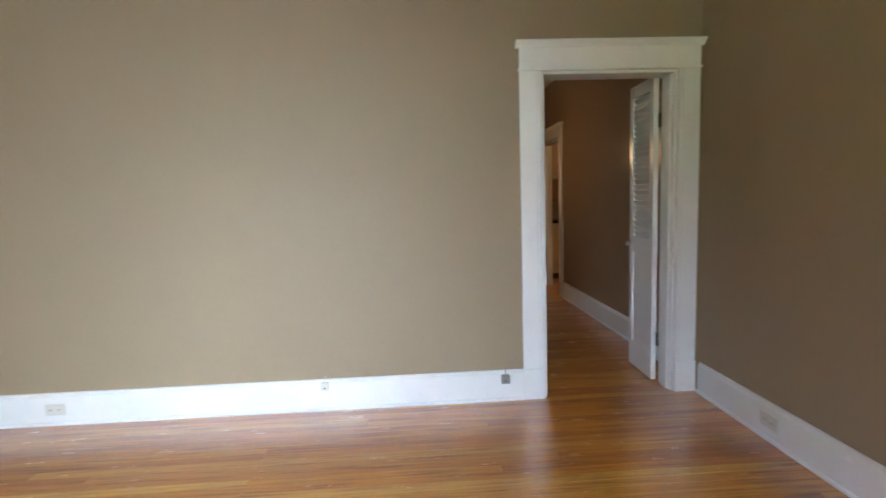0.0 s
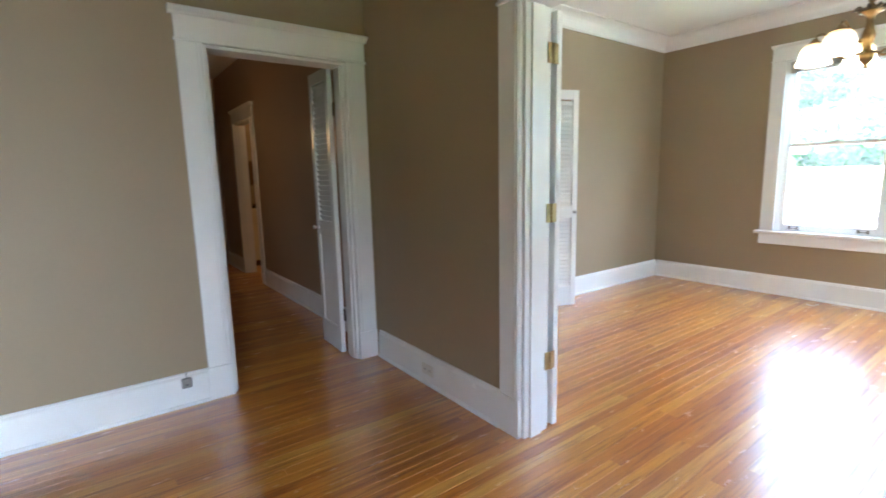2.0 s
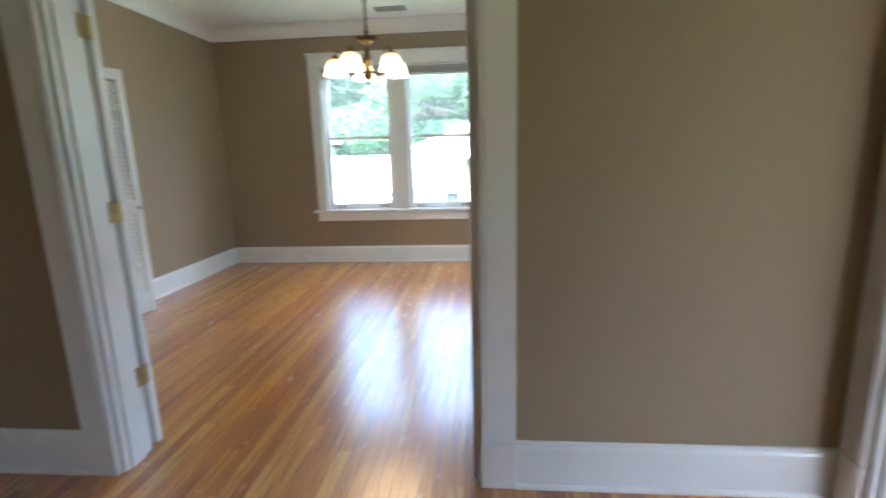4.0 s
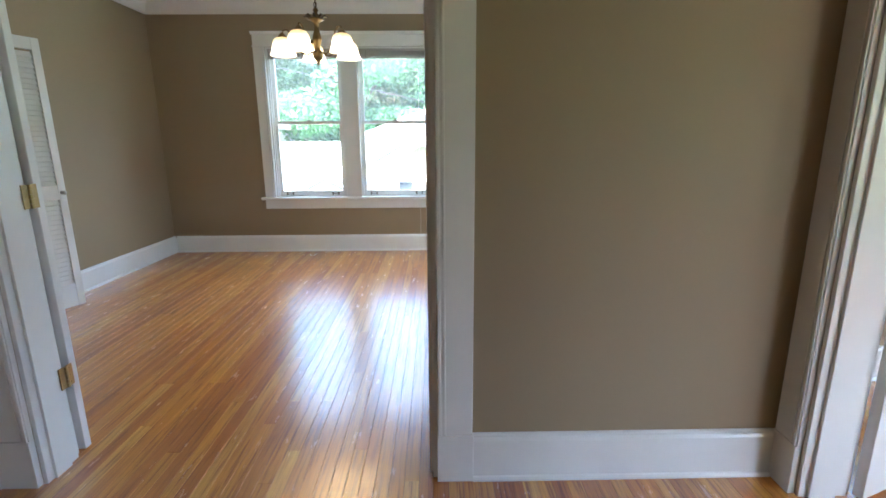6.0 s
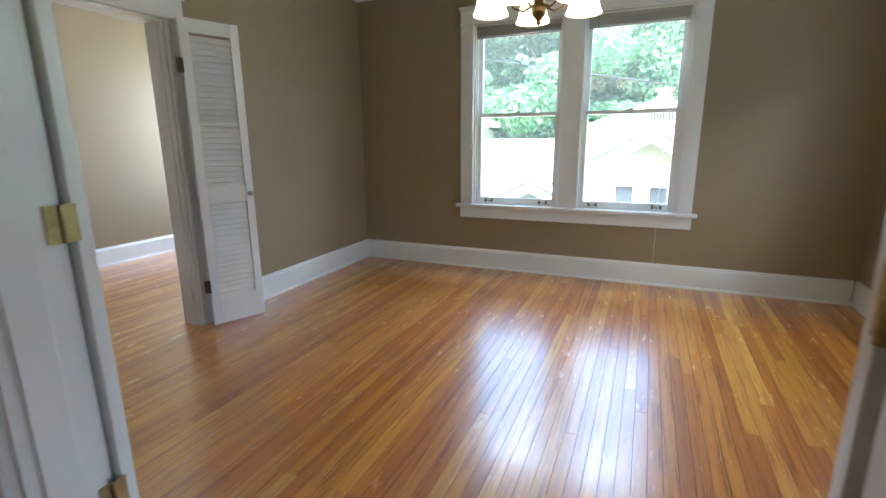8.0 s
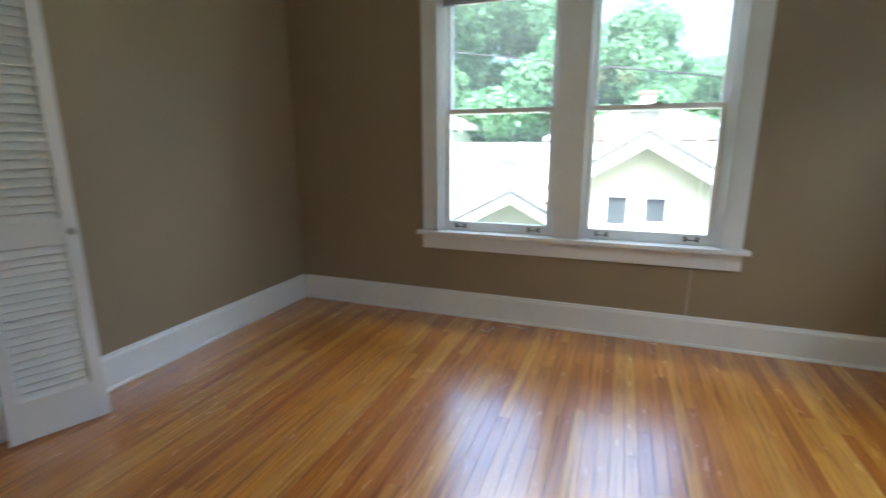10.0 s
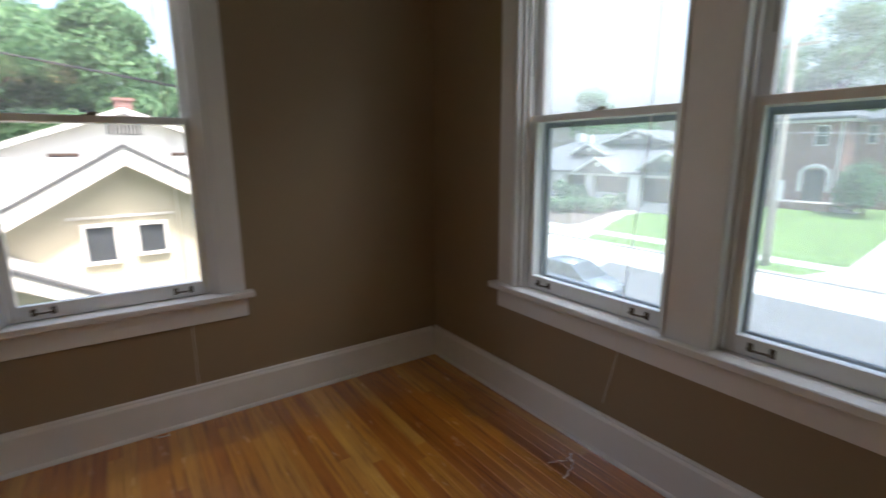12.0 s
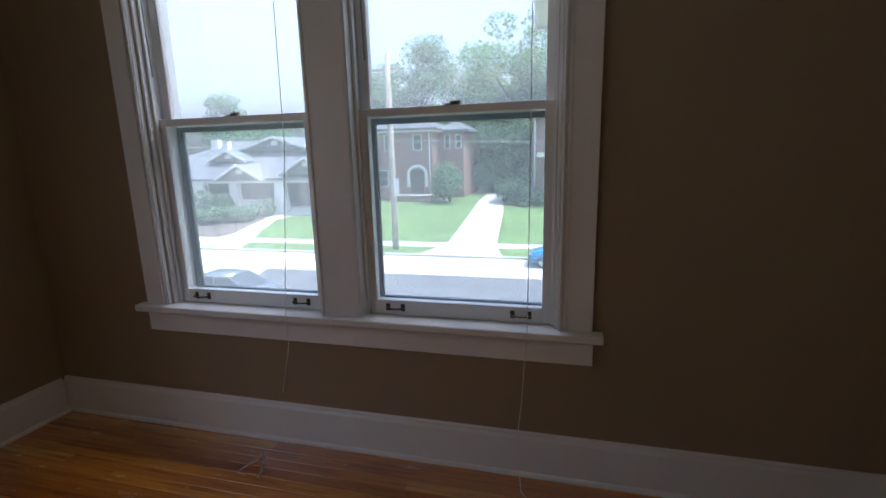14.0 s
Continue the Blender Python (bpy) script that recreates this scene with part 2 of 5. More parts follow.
def glow_material(name, colour, strength):
    m, n, l, p = shader(name)
    p.inputs["Base Color"].default_value = (0.85, 0.80, 0.70, 1)
    p.inputs["Roughness"].default_value = 0.3
    p.inputs["Emission Color"].default_value = (*colour, 1)
    p.inputs["Emission Strength"].default_value = strength
    return m


def shade_material(name, strength):
    """Frosted glass over a bulb: amber where it narrows towards the cap, brightest round the bulb."""
    m, n, l, p = shader(name)
    p.inputs["Base Color"].default_value = (0.82, 0.74, 0.60, 1)
    p.inputs["Roughness"].default_value = 0.35
    split = n.new("ShaderNodeSeparateXYZ")
    l.new(n.new("ShaderNodeTexCoord").outputs["Generated"], split.inputs[0])
    glow = ramp(n, l, split.outputs["Z"], [(0.0, (0.9, 0.68, 0.36)), (0.35, (1.0, 0.80, 0.48)), (0.68, (0.50, 0.30, 0.11)), (0.95, (0.10, 0.045, 0.012))])
    l.new(glow, p.inputs["Emission Color"])
    p.inputs["Emission Strength"].default_value = strength
    return m


M_SHADE = shade_material("lit_frosted_glass", GLOW)
M_BULB = glow_material("hall_bulb", (1.0, 0.58, 0.24), HALL)
M_FILAMENT = glow_material("lit_bulb", (1.0, 0.62, 0.30), BULB)


# ---- building blocks ----
def box(bm, x0, x1, y0, y1, z0, z1):
    v = [bm.verts.new((x, y, z)) for z in (z0, z1) for x, y in ((x0, y0), (x1, y0), (x1, y1), (x0, y1))]
    for f in ((3, 2, 1, 0), (4, 5, 6, 7), (0, 1, 5, 4), (1, 2, 6, 5), (2, 3, 7, 6), (3, 0, 4, 7)):
        bm.faces.new([v[i] for i in f])


def prism(bm, poly, way):
    """A solid: the polygon (3D points) pushed along way."""
    a = [bm.verts.new(p) for p in poly]
    b = [bm.verts.new(Vector(p) + Vector(way)) for p in poly]
    bm.faces.new(a[::-1])
    bm.faces.new(b)
    for i in range(len(a)):
        j = (i + 1) % len(a)
        bm.faces.new((a[i], a[j], b[j], b[i]))


def lathe(bm, profile, steps=24, centre=(0, 0, 0), wave=None):
    cx, cy, cz = centre
    rings = []
    for k, (r, z) in enumerate(profile):
        ring = []
        for i in range(steps):
            a = 2 * math.pi * i / steps
            rr = r * (1 + (wave(k, a) if wave else 0))
            ring.append(bm.verts.new((cx + rr * math.cos(a), cy + rr * math.sin(a), cz + z)))
        rings.append(ring)
    for a, b in zip(rings, rings[1:]):
        for i in range(steps):
            j = (i + 1) % steps
            bm.faces.new((a[i], a[j], b[j], b[i]))


def tube(bm, points, radius, steps=8):
    pts = [Vector(p) for p in points]
    rings = []
    for i, p in enumerate(pts):
        way = (pts[min(i + 1, len(pts) - 1)] - pts[max(i - 1, 0)]).normalized()
        side = way.orthogonal().normalized() if i == 0 else (side - way * side.dot(way)).normalized()
        up = way.cross(side)
        r = radius[i] if isinstance(radius, (list, tuple)) else radius
        rings.append([bm.verts.new(p + r * (math.cos(2 * math.pi * k / steps) * side + math.sin(2 * math.pi * k / steps) * up)) for k in range(steps)])
    for a, b in zip(rings, rings[1:]):
        for i in range(steps):
            j = (i + 1) % steps
            bm.faces.new((a[i], a[j], b[j], b[i]))
    bm.faces.new(rings[0][::-1])
    bm.faces.new(rings[-1])


def mesh_of(bm, name, material, bevel=0.0, smooth=False):
    if bevel:
        bmesh.ops.bevel(bm, geom=bm.edges[:], offset=bevel, segments=1, affect="EDGES", profile=0.5)
    bmesh.ops.recalc_face_normals(bm, faces=bm.faces[:])
    me = bpy.data.meshes.new(name)
    bm.to_mesh(me)
    bm.free()
    for f in me.polygons:
        f.use_smooth = smooth
    me.materials.append(material)
    return me


def part(name, bm, material, parent=None, label="", bevel=0.0, smooth=False):
    ob = new(name, mesh_of(bm, name, material, bevel, smooth) if isinstance(bm, bmesh.types.BMesh) else bm)
    ob.parent = parent
    return tagged(ob, label)


def boxed(name, dims, material, parent=None, label="", bevel=0.002):
    bm = bmesh.new()
    box(bm, *dims)
    return part(name, bm, material, parent, label, bevel)


def thing(name, at, label, category, group="", kind=""):
    ob = new(name)
    ob.empty_display_size = 0.1
    ob.matrix_basis = at
    return tagged(ob, label, category, group, kind)


def wall(name, along, a0, a1, f0, f1, z0, z1, holes, material, label):
    """A wall that runs along x or y, from a0 to a1, with thickness f0 to f1 and holes (from, to, bottom, top)."""
    bm = bmesh.new()

    def slab(p, q, zb, zt):
        if q - p > 1e-4 and zt - zb > 1e-4:
            box(bm, *((p, q, f0, f1) if along == "x" else (f0, f1, p, q)), zb, zt)

    at = a0
    for h0, h1, b, t in sorted(holes):
        slab(at, h0, z0, z1)
        slab(h0, h1, z0, b)
        slab(h0, h1, t, z1)
        at = h1
    slab(at, a1, z0, z1)
    return tagged(part(name, bm, material), label, "wall", kind="structure")


BASE = [(0, 0), (-0.030, 0), (-0.030, 0.008), (-0.026, 0.016), (-0.020, 0.020), (-0.020, 0.171), (-0.016, 0.180), (-0.013, 0.184), (-0.013, 0.192), (-0.006, 0.198), (0, 0.198)]


def moulding(name, profile, p0, p1, inward, material, label, category="baseboard", z=0.0):
    """A profile of (offset from the wall, height), both for a wall whose room side lies along -inward, run from p0 to p1."""
    bm = bmesh.new()
    p0, p1, nrm = Vector((*p0, 0)), Vector((*p1, 0)), Vector((*inward, 0))
    prism(bm, [p0 - nrm * d + Vector((0, 0, z + h)) for d, h in profile], p1 - p0)
    return tagged(part(name, bm, material), label, category, kind="structure")


def casing_board(bm, u0, u1, z0, z1, face, beads):
    """A flat board with two raised beads along the side of the opening (beads = +1: at u1, -1: at u0, 0: none)."""
    box(bm, u0, u1, *sorted((0, face)), z0, z1)
    if beads:
        s = 1 if face > 0 else -1
        for k, w, h in ((0.004, 0.012, 0.007), (0.024, 0.010, 0.005)):
            a, b = (u1 - k - w, u1 - k) if beads > 0 else (u0 + k, u0 + k + w)
            box(bm, a, b, *sorted((face, face + s * h)), z0, z1)


def door_trim(name, at, half, height, depth, label, c=0.135, sides=(0, 1), right_c=None):
    """Casings, head, cornice and jambs of a doorway, its middle at the origin, the wall from y = 0 to y = depth."""
    ob = thing(name, at, label, "doorway", kind="structure")
    rc = c if right_c is None else right_c
    for side in sides:
        for u0, u1, bead in ((-half - c, -half, 1), (half, half + rc, -1)):
            bm = bmesh.new()
            f = -0.022 if side == 0 else 0.022
            casing_board(bm, u0, u1, 0.199, height, f, bead)
            box(bm, u0 - (0.004 if bead > 0 else 0), u1 + (0.004 if bead < 0 else 0), *sorted((0, f * 1.25)), 0, 0.199)
            bm.transform(Matrix.Translation((0, depth if side else 0, 0)))
            part("casing", bm, M_TRIM, ob, bevel=0.0015)
        s = 1 if side else -1
        y = depth if side else 0
        bm = bmesh.new()
        box(bm, -half - c, half + rc, *sorted((y, y + s * 0.022)), height + 0.014, height + 0.135)
        part("head_board", bm, M_TRIM, ob, bevel=0.0015)
        bm = bmesh.new()
        box(bm, -half - c - 0.008, half + rc + 0.008, *sorted((y, y + s * 0.032)), height, height + 0.014)
        part("head_bead", bm, M_TRIM, ob, bevel=0.003)
        bm = bmesh.new()
        prof = [(0, 0), (0.024, 0), (0.030, 0.012), (0.046, 0.026), (0.052, 0.030), (0.052, 0.038), (0, 0.038)]
        prism(bm, [(-half - c - 0.022, y + s * d, height + 0.135 + h) for d, h in prof], (2 * half + c + rc + 0.044, 0, 0))
        part("cornice", bm, M_TRIM, ob)
    for u0, u1 in ((-half, -half + 0.018), (half - 0.018, half)):
        bm = bmesh.new()
        box(bm, u0, u1, -0.001, depth + 0.001, 0, height)
        stop = (u1, u1 + 0.012) if u0 < 0 else (u0 - 0.012, u0)
        box(bm, *stop, 0.03, depth - 0.05, 0, height - 0.018)
        part("jamb", bm, M_TRIM, ob, bevel=0.0015)
    boxed("head_jamb", (-half + 0.018, half - 0.018, -0.001, depth + 0.001, height - 0.018, height), M_TRIM, ob)
    return ob


# ---- the rooms ----
H = 2.80
T = "painted tan plaster wall, smooth and matt"
wall("wall_front_north", "x", -5.15, 0.18, 0.02, 0.17, 0, H, [(-0.985, -0.135, 0, 2.04)], M_WALL, T + ", with a doorway")
wall("wall_partition", "y", -4.50, 0.02, 0.02, 0.18, 0, H, [(-2.98, -1.44, 0, 2.04)], M_WALL, T + ", with a wide opening")
wall("wall_front_south", "x", -5.15, 0.02, -4.50, -4.32, 0, H, [(-3.8, -2.4, 0.66, 1.95), (-1.55, -0.10, 0, 2.04)], M_WALL, T)
wall("wall_front_west", "y", -4.32, 0.02, -5.15, -5.0, 0, H, [], M_WALL, T)
wall("wall_dining_east", "y", -4.47, 0.32, 4.04, 4.24, 0, H, [(-2.938, -1.102, 0.64, 2.325)], M_WALL, T + ", with a double window")
wall("wall_dining_south", "x", 0.18, 4.04, -4.47, -4.27, 0, H, [(1.409, 3.245, 0.64, 2.325)], M_WALL, T + ", with a double window")
wall("wall_dining_north", "x", 0.18, 4.04, 0.17, 0.32, 0, H, [(1.00, 1.80, 0, 2.04)], M_WALL, T + ", with a doorway")
wall("wall_hall_east", "y", 0.17, 5.0, 0.08, 0.18, 0, H, [(3.12, 3.95, 0, 2.04)], M_HALL, "brown hall wall with a soft sheen")
wall("wall_hall_west", "y", 0.17, 5.0, -1.20, -1.05, 0, H, [], M_HALL, "brown hall wall with a soft sheen")
wall("wall_hall_end", "x", -1.20, 2.6, 5.0, 5.15, 0, H, [], M_HALL, "brown hall end wall")
wall("wall_north_room", "x", 0.18, 4.24, 2.55, 2.70, 0, H, [], M_WALL, T)
wall("wall_north_room_east", "y", 0.32, 2.55, 4.10, 4.24, 0, H, [(1.0, 2.4, 0.7, 2.3)], M_WALL, T)
wall("wall_kitchen_east", "y", 2.70, 5.0, 2.5, 2.65, 0, H, [], M_CREAM, "cream painted kitchen wall")
wall("wall_sunroom_east", "y", -7.35, -4.50, 0.75, 0.90, 0, H, [(-6.718, -4.882, 0.64, 2.325)], M_WALL, T)
wall("wall_sunroom_south", "x", -3.30, 0.75, -7.35, -7.20, 0, H, [(-2.9, -1.2, 0.7, 2.0)], M_WALL, T)
# its opening is unseen, added for the sunroom's fill lamp
wall("wall_sunroom_west", "y", -7.35, -4.50, -3.45, -3.30, 0, H, [(-7.0, -5.7, 0.7, 2.1)], M_WALL, T)

for nm, d, lb in (("ceiling_front_room", (-5.15, 0.18, -4.50, 0.17), "flat white plaster ceiling"),
                  ("ceiling_dining_room", (0.18, 4.24, -4.47, 0.32), "flat white plaster ceiling with a cove"),
                  ("ceiling_hall", (-1.20, 0.18, 0.17, 5.15), "dim plaster ceiling"),
                  ("ceiling_north_room", (0.18, 4.24, 0.32, 5.15), "white plaster ceiling"),
                  ("ceiling_sunroom", (-3.45, 0.90, -7.35, -4.50), "white plaster ceiling")):
    tagged(boxed(nm, (*d, H, H + 0.12), M_CEIL, bevel=0), lb, "ceiling", kind="structure")

B = "tall white painted wooden baseboard"
for i, (p0, p1, n) in enumerate((
        ((-5.0, 0.02), (-1.124, 0.02), (0, -1)), ((0.02, -0.031), (0.02, -1.301), (-1, 0)), ((0.02, -3.119), (0.02, -4.289), (-1, 0)),
        ((-5.0, -4.32), (-1.70, -4.32), (0, 1)), ((-5.0, -0.011), (-5.0, -4.289), (1, 0)),
        ((0.18, 0.17), (0.861, 0.17), (0, -1)), ((1.939, 0.17), (4.04, 0.17), (0, -1)), ((4.04, 0.139), (4.04, -4.239), (-1, 0)),
        ((0.18, -4.27), (4.04, -4.27), (0, 1)), ((0.18, 0.139), (0.18, -1.301), (1, 0)), ((0.18, -3.119), (0.18, -4.239), (1, 0)),
        ((0.08, 0.20), (0.08, 2.98), (-1, 0)), ((0.08, 4.09), (0.08, 5.0), (-1, 0)), ((-1.05, 0.17), (-1.05, 5.0), (1, 0)),
        ((0.18, 2.55), (4.10, 2.55), (0, -1)), ((0.75, -4.5), (0.75, -7.2), (-1, 0)))):
    moulding("baseboard", BASE, p0, p1, n, M_TRIM, B)
COVE = [(0, 0.125), (0, -0.012), (-0.012, -0.010), (-0.016, 0.0), (-0.020, 0.004)] + [(-0.125 + 0.105 * math.cos(a), 0.010 + 0.105 * math.sin(a)) for a in [radians(v) for v in range(0, 91, 15)]] + [(-0.140, 0.117), (-0.140, 0.125)]
for p0, p1, n in (((0.18, 0.17), (4.04, 0.17), (0, -1)), ((4.04, 0.17), (4.04, -4.27), (-1, 0)), ((4.04, -4.27), (0.18, -4.27), (0, 1)), ((0.18, -4.27), (0.18, 0.17), (1, 0))):
    moulding("crown_moulding", COVE, p0, p1, n, M_CEIL, "white coved crown moulding below the ceiling", "crown moulding", 2.674)

# doorways
door_trim("door_1", pose(-0.56, 0.02, 0), 0.425, 2.04, 0.15, "white painted door casing with a flared cornice, open to the hall")
wide = door_trim("door_2", pose(0.02, -2.21, 0, 0, 0, -90), 0.77, 2.04, 0.16, "wide white cased opening between the two rooms")
door_trim("door_3", pose(1.40, 0.17, 0), 0.40, 2.04, 0.15, "white painted door casing, open to the north room")
door_trim("door_4", pose(-0.825, -4.32, 0, 0, 0, 180), 0.725, 2.04, 0.18, "white painted casing of the sunroom doors", c=0.115)
door_trim("door_5", pose(0.08, 3.535, 0, 0, 0, -90), 0.415, 2.04, 0.10, "white door casing at the far end of the hall", c=0.10)


def brass_hinge(parent, at, material=None):
    """A butt hinge: two leaves either side of a knuckle, on a face that looks along -y."""
    mat = material or M_BRASS
    bm = bmesh.new()
    for s in (-1, 1):
        box(bm, *sorted((s * 0.006, s * 0.034)), -0.003, 0.001, -0.045, 0.045)
        for z in (-0.03, 0.0, 0.03):
            box(bm, s * 0.02 - 0.003, s * 0.02 + 0.003, -0.0045, -0.003, z - 0.003, z + 0.003)
    hinge = part("hinge", bm, mat, parent, "aged brass hinge" if mat == M_BRASS else "dark bronze hinge")
    hinge.matrix_basis = at
    bm = bmesh.new()
    for k in range(5):
        lathe(bm, [(0.0, k * 0.018), (0.0065, k * 0.018), (0.0065, k * 0.018 + 0.0168), (0.0, k * 0.018 + 0.0168)], 10, (0, -0.006, -0.045))
    part("knuckle", bm, mat, hinge, smooth=False)
    return hinge


for z in (0.367, 1.105, 1.83):
    brass_hinge(wide, pose(-0.748, 0.172, z, 0, 0, 90))
    brass_hinge(wide, pose(0.748, 0.172, z, 0, 0, -90))
bm = bmesh.new()
box(bm, -0.7515, -0.750, 0.100, 0.112, 0.70, 0.712)
part("screw_hole", bm, M_DARK, wide)


def louver_door(at, label, solid_below):
    """A narrow louvred leaf, hinged at the origin, along +x."""
    w, top = 0.37, 2.045
    ob = thing("louver_door", at, label, "door")
    for x0, x1 in ((0, 0.055), (w - 0.055, w)):
        boxed("stile", (x0, x1, -0.0175, 0.0175, 0.012, top), M_TRIM, ob)
    for z0, z1 in ((0.012, 0.20), (0.87, 0.98), (top - 0.085, top)):
        boxed("rail", (0.055, w - 0.055, -0.0165, 0.0165, z0, z1), M_TRIM, ob)
    bm = bmesh.new()
    box(bm, 0.056, w - 0.056, -0.025, 0.025, -0.003, 0.003)
    slat = mesh_of(bm, "slat", M_TRIM, 0.0015)
    rows = [(0.98, 1.945)] + ([] if solid_below else [(0.20, 0.87)])
    for z0, z1 in rows:
        k = int((z1 - z0) / 0.036)
        for i in range(k):
            s = part("slat", slat, M_TRIM, ob)
            s.matrix_basis = pose(0, 0, z0 + (i + 0.5) * (z1 - z0) / k, 58, 0, 0)
    if solid_below:
        boxed("panel", (0.055, w - 0.055, -0.008, 0.008, 0.20, 0.87), M_TRIM, ob, "flat lower panel")
    for z in (0.30, 1.76):
        h = brass_hinge(ob, pose(-0.003, -0.012, z), M_BRONZE)
    for s in (-1, 1):
        bm = bmesh.new()
        lathe(bm, [(0.0, 0), (0.016, 0), (0.016, 0.004), (0.006, 0.006), (0.006, 0.018), (0.014, 0.024), (0.016, 0.032), (0.011, 0.040), (0, 0.042)], 16)
        bm.transform(Matrix.Rotation(radians(90 * s), 4, "X"))
        k = part("knob", bm, M_STEEL, ob, "small brushed metal knob", smooth=True)
        k.matrix_basis = pose(w - 0.028, -0.0175 * s, 0.925)
    return ob


louver_door(pose(-0.180, 0.185, 0, 0, 0, 88), "narrow white louvred door standing open into the dark hall", True)
louver_door(pose(1.812, 0.062, 0, 0, 0, -21.5), "narrow white louvred door folded open against the tan wall", False)


def french_leaf(at, w, label, top=2.02):
    ob = thing("french_door", at, label, "door", "french doors")
    for x0, x1 in ((0, 0.105), (w - 0.105, w)):
        boxed("stile", (x0, x1, -0.0175, 0.0175, 0.010, top), M_TRIM, ob)
    boxed("bottom_rail", (0.105, w - 0.105, -0.0165, 0.0165, 0.010, 0.26), M_TRIM, ob)
    boxed("top_rail", (0.105, w - 0.105, -0.0165, 0.0165, top - 0.11, top), M_TRIM, ob)
    a, b, z0, z1 = 0.105, w - 0.105, 0.26, top - 0.11
    for i in (1, 2):
        u = a + (b - a) * i / 3
        boxed("muntin", (u - 0.011, u + 0.011, -0.012, 0.012, z0, z1), M_TRIM, ob)
    for i in range(1, 5):
        z = z0 + (z1 - z0) * i / 5
        boxed("muntin", (a, b, -0.0115, 0.0115, z - 0.011, z + 0.011), M_TRIM, ob)
    for i in range(3):
        for j in range(5):
            p = boxed("pane", (a + (b - a) * i / 3 + 0.01, a + (b - a) * (i + 1) / 3 - 0.01, -0.0015, 0.0015, z0 + (z1 - z0) * j / 5 + 0.01, z0 + (z1 - z0) * (j + 1) / 5 - 0.01), M_GLASS, ob, bevel=0)
            p.visible_shadow = False
    return ob


french_leaf(pose(0.236, -1.462, 0, 0, 0, 90), 0.74, "white glazed door leaf folded back against the wall")
french_leaf(pose(0.236, -2.958, 0, 0, 0, -90), 0.74, "white glazed door leaf folded back against the wall")
french_leaf(pose(-0.135, -4.525, 0, 0, 0, -70), 0.70, "white glazed door leaf standing open into the sunroom")


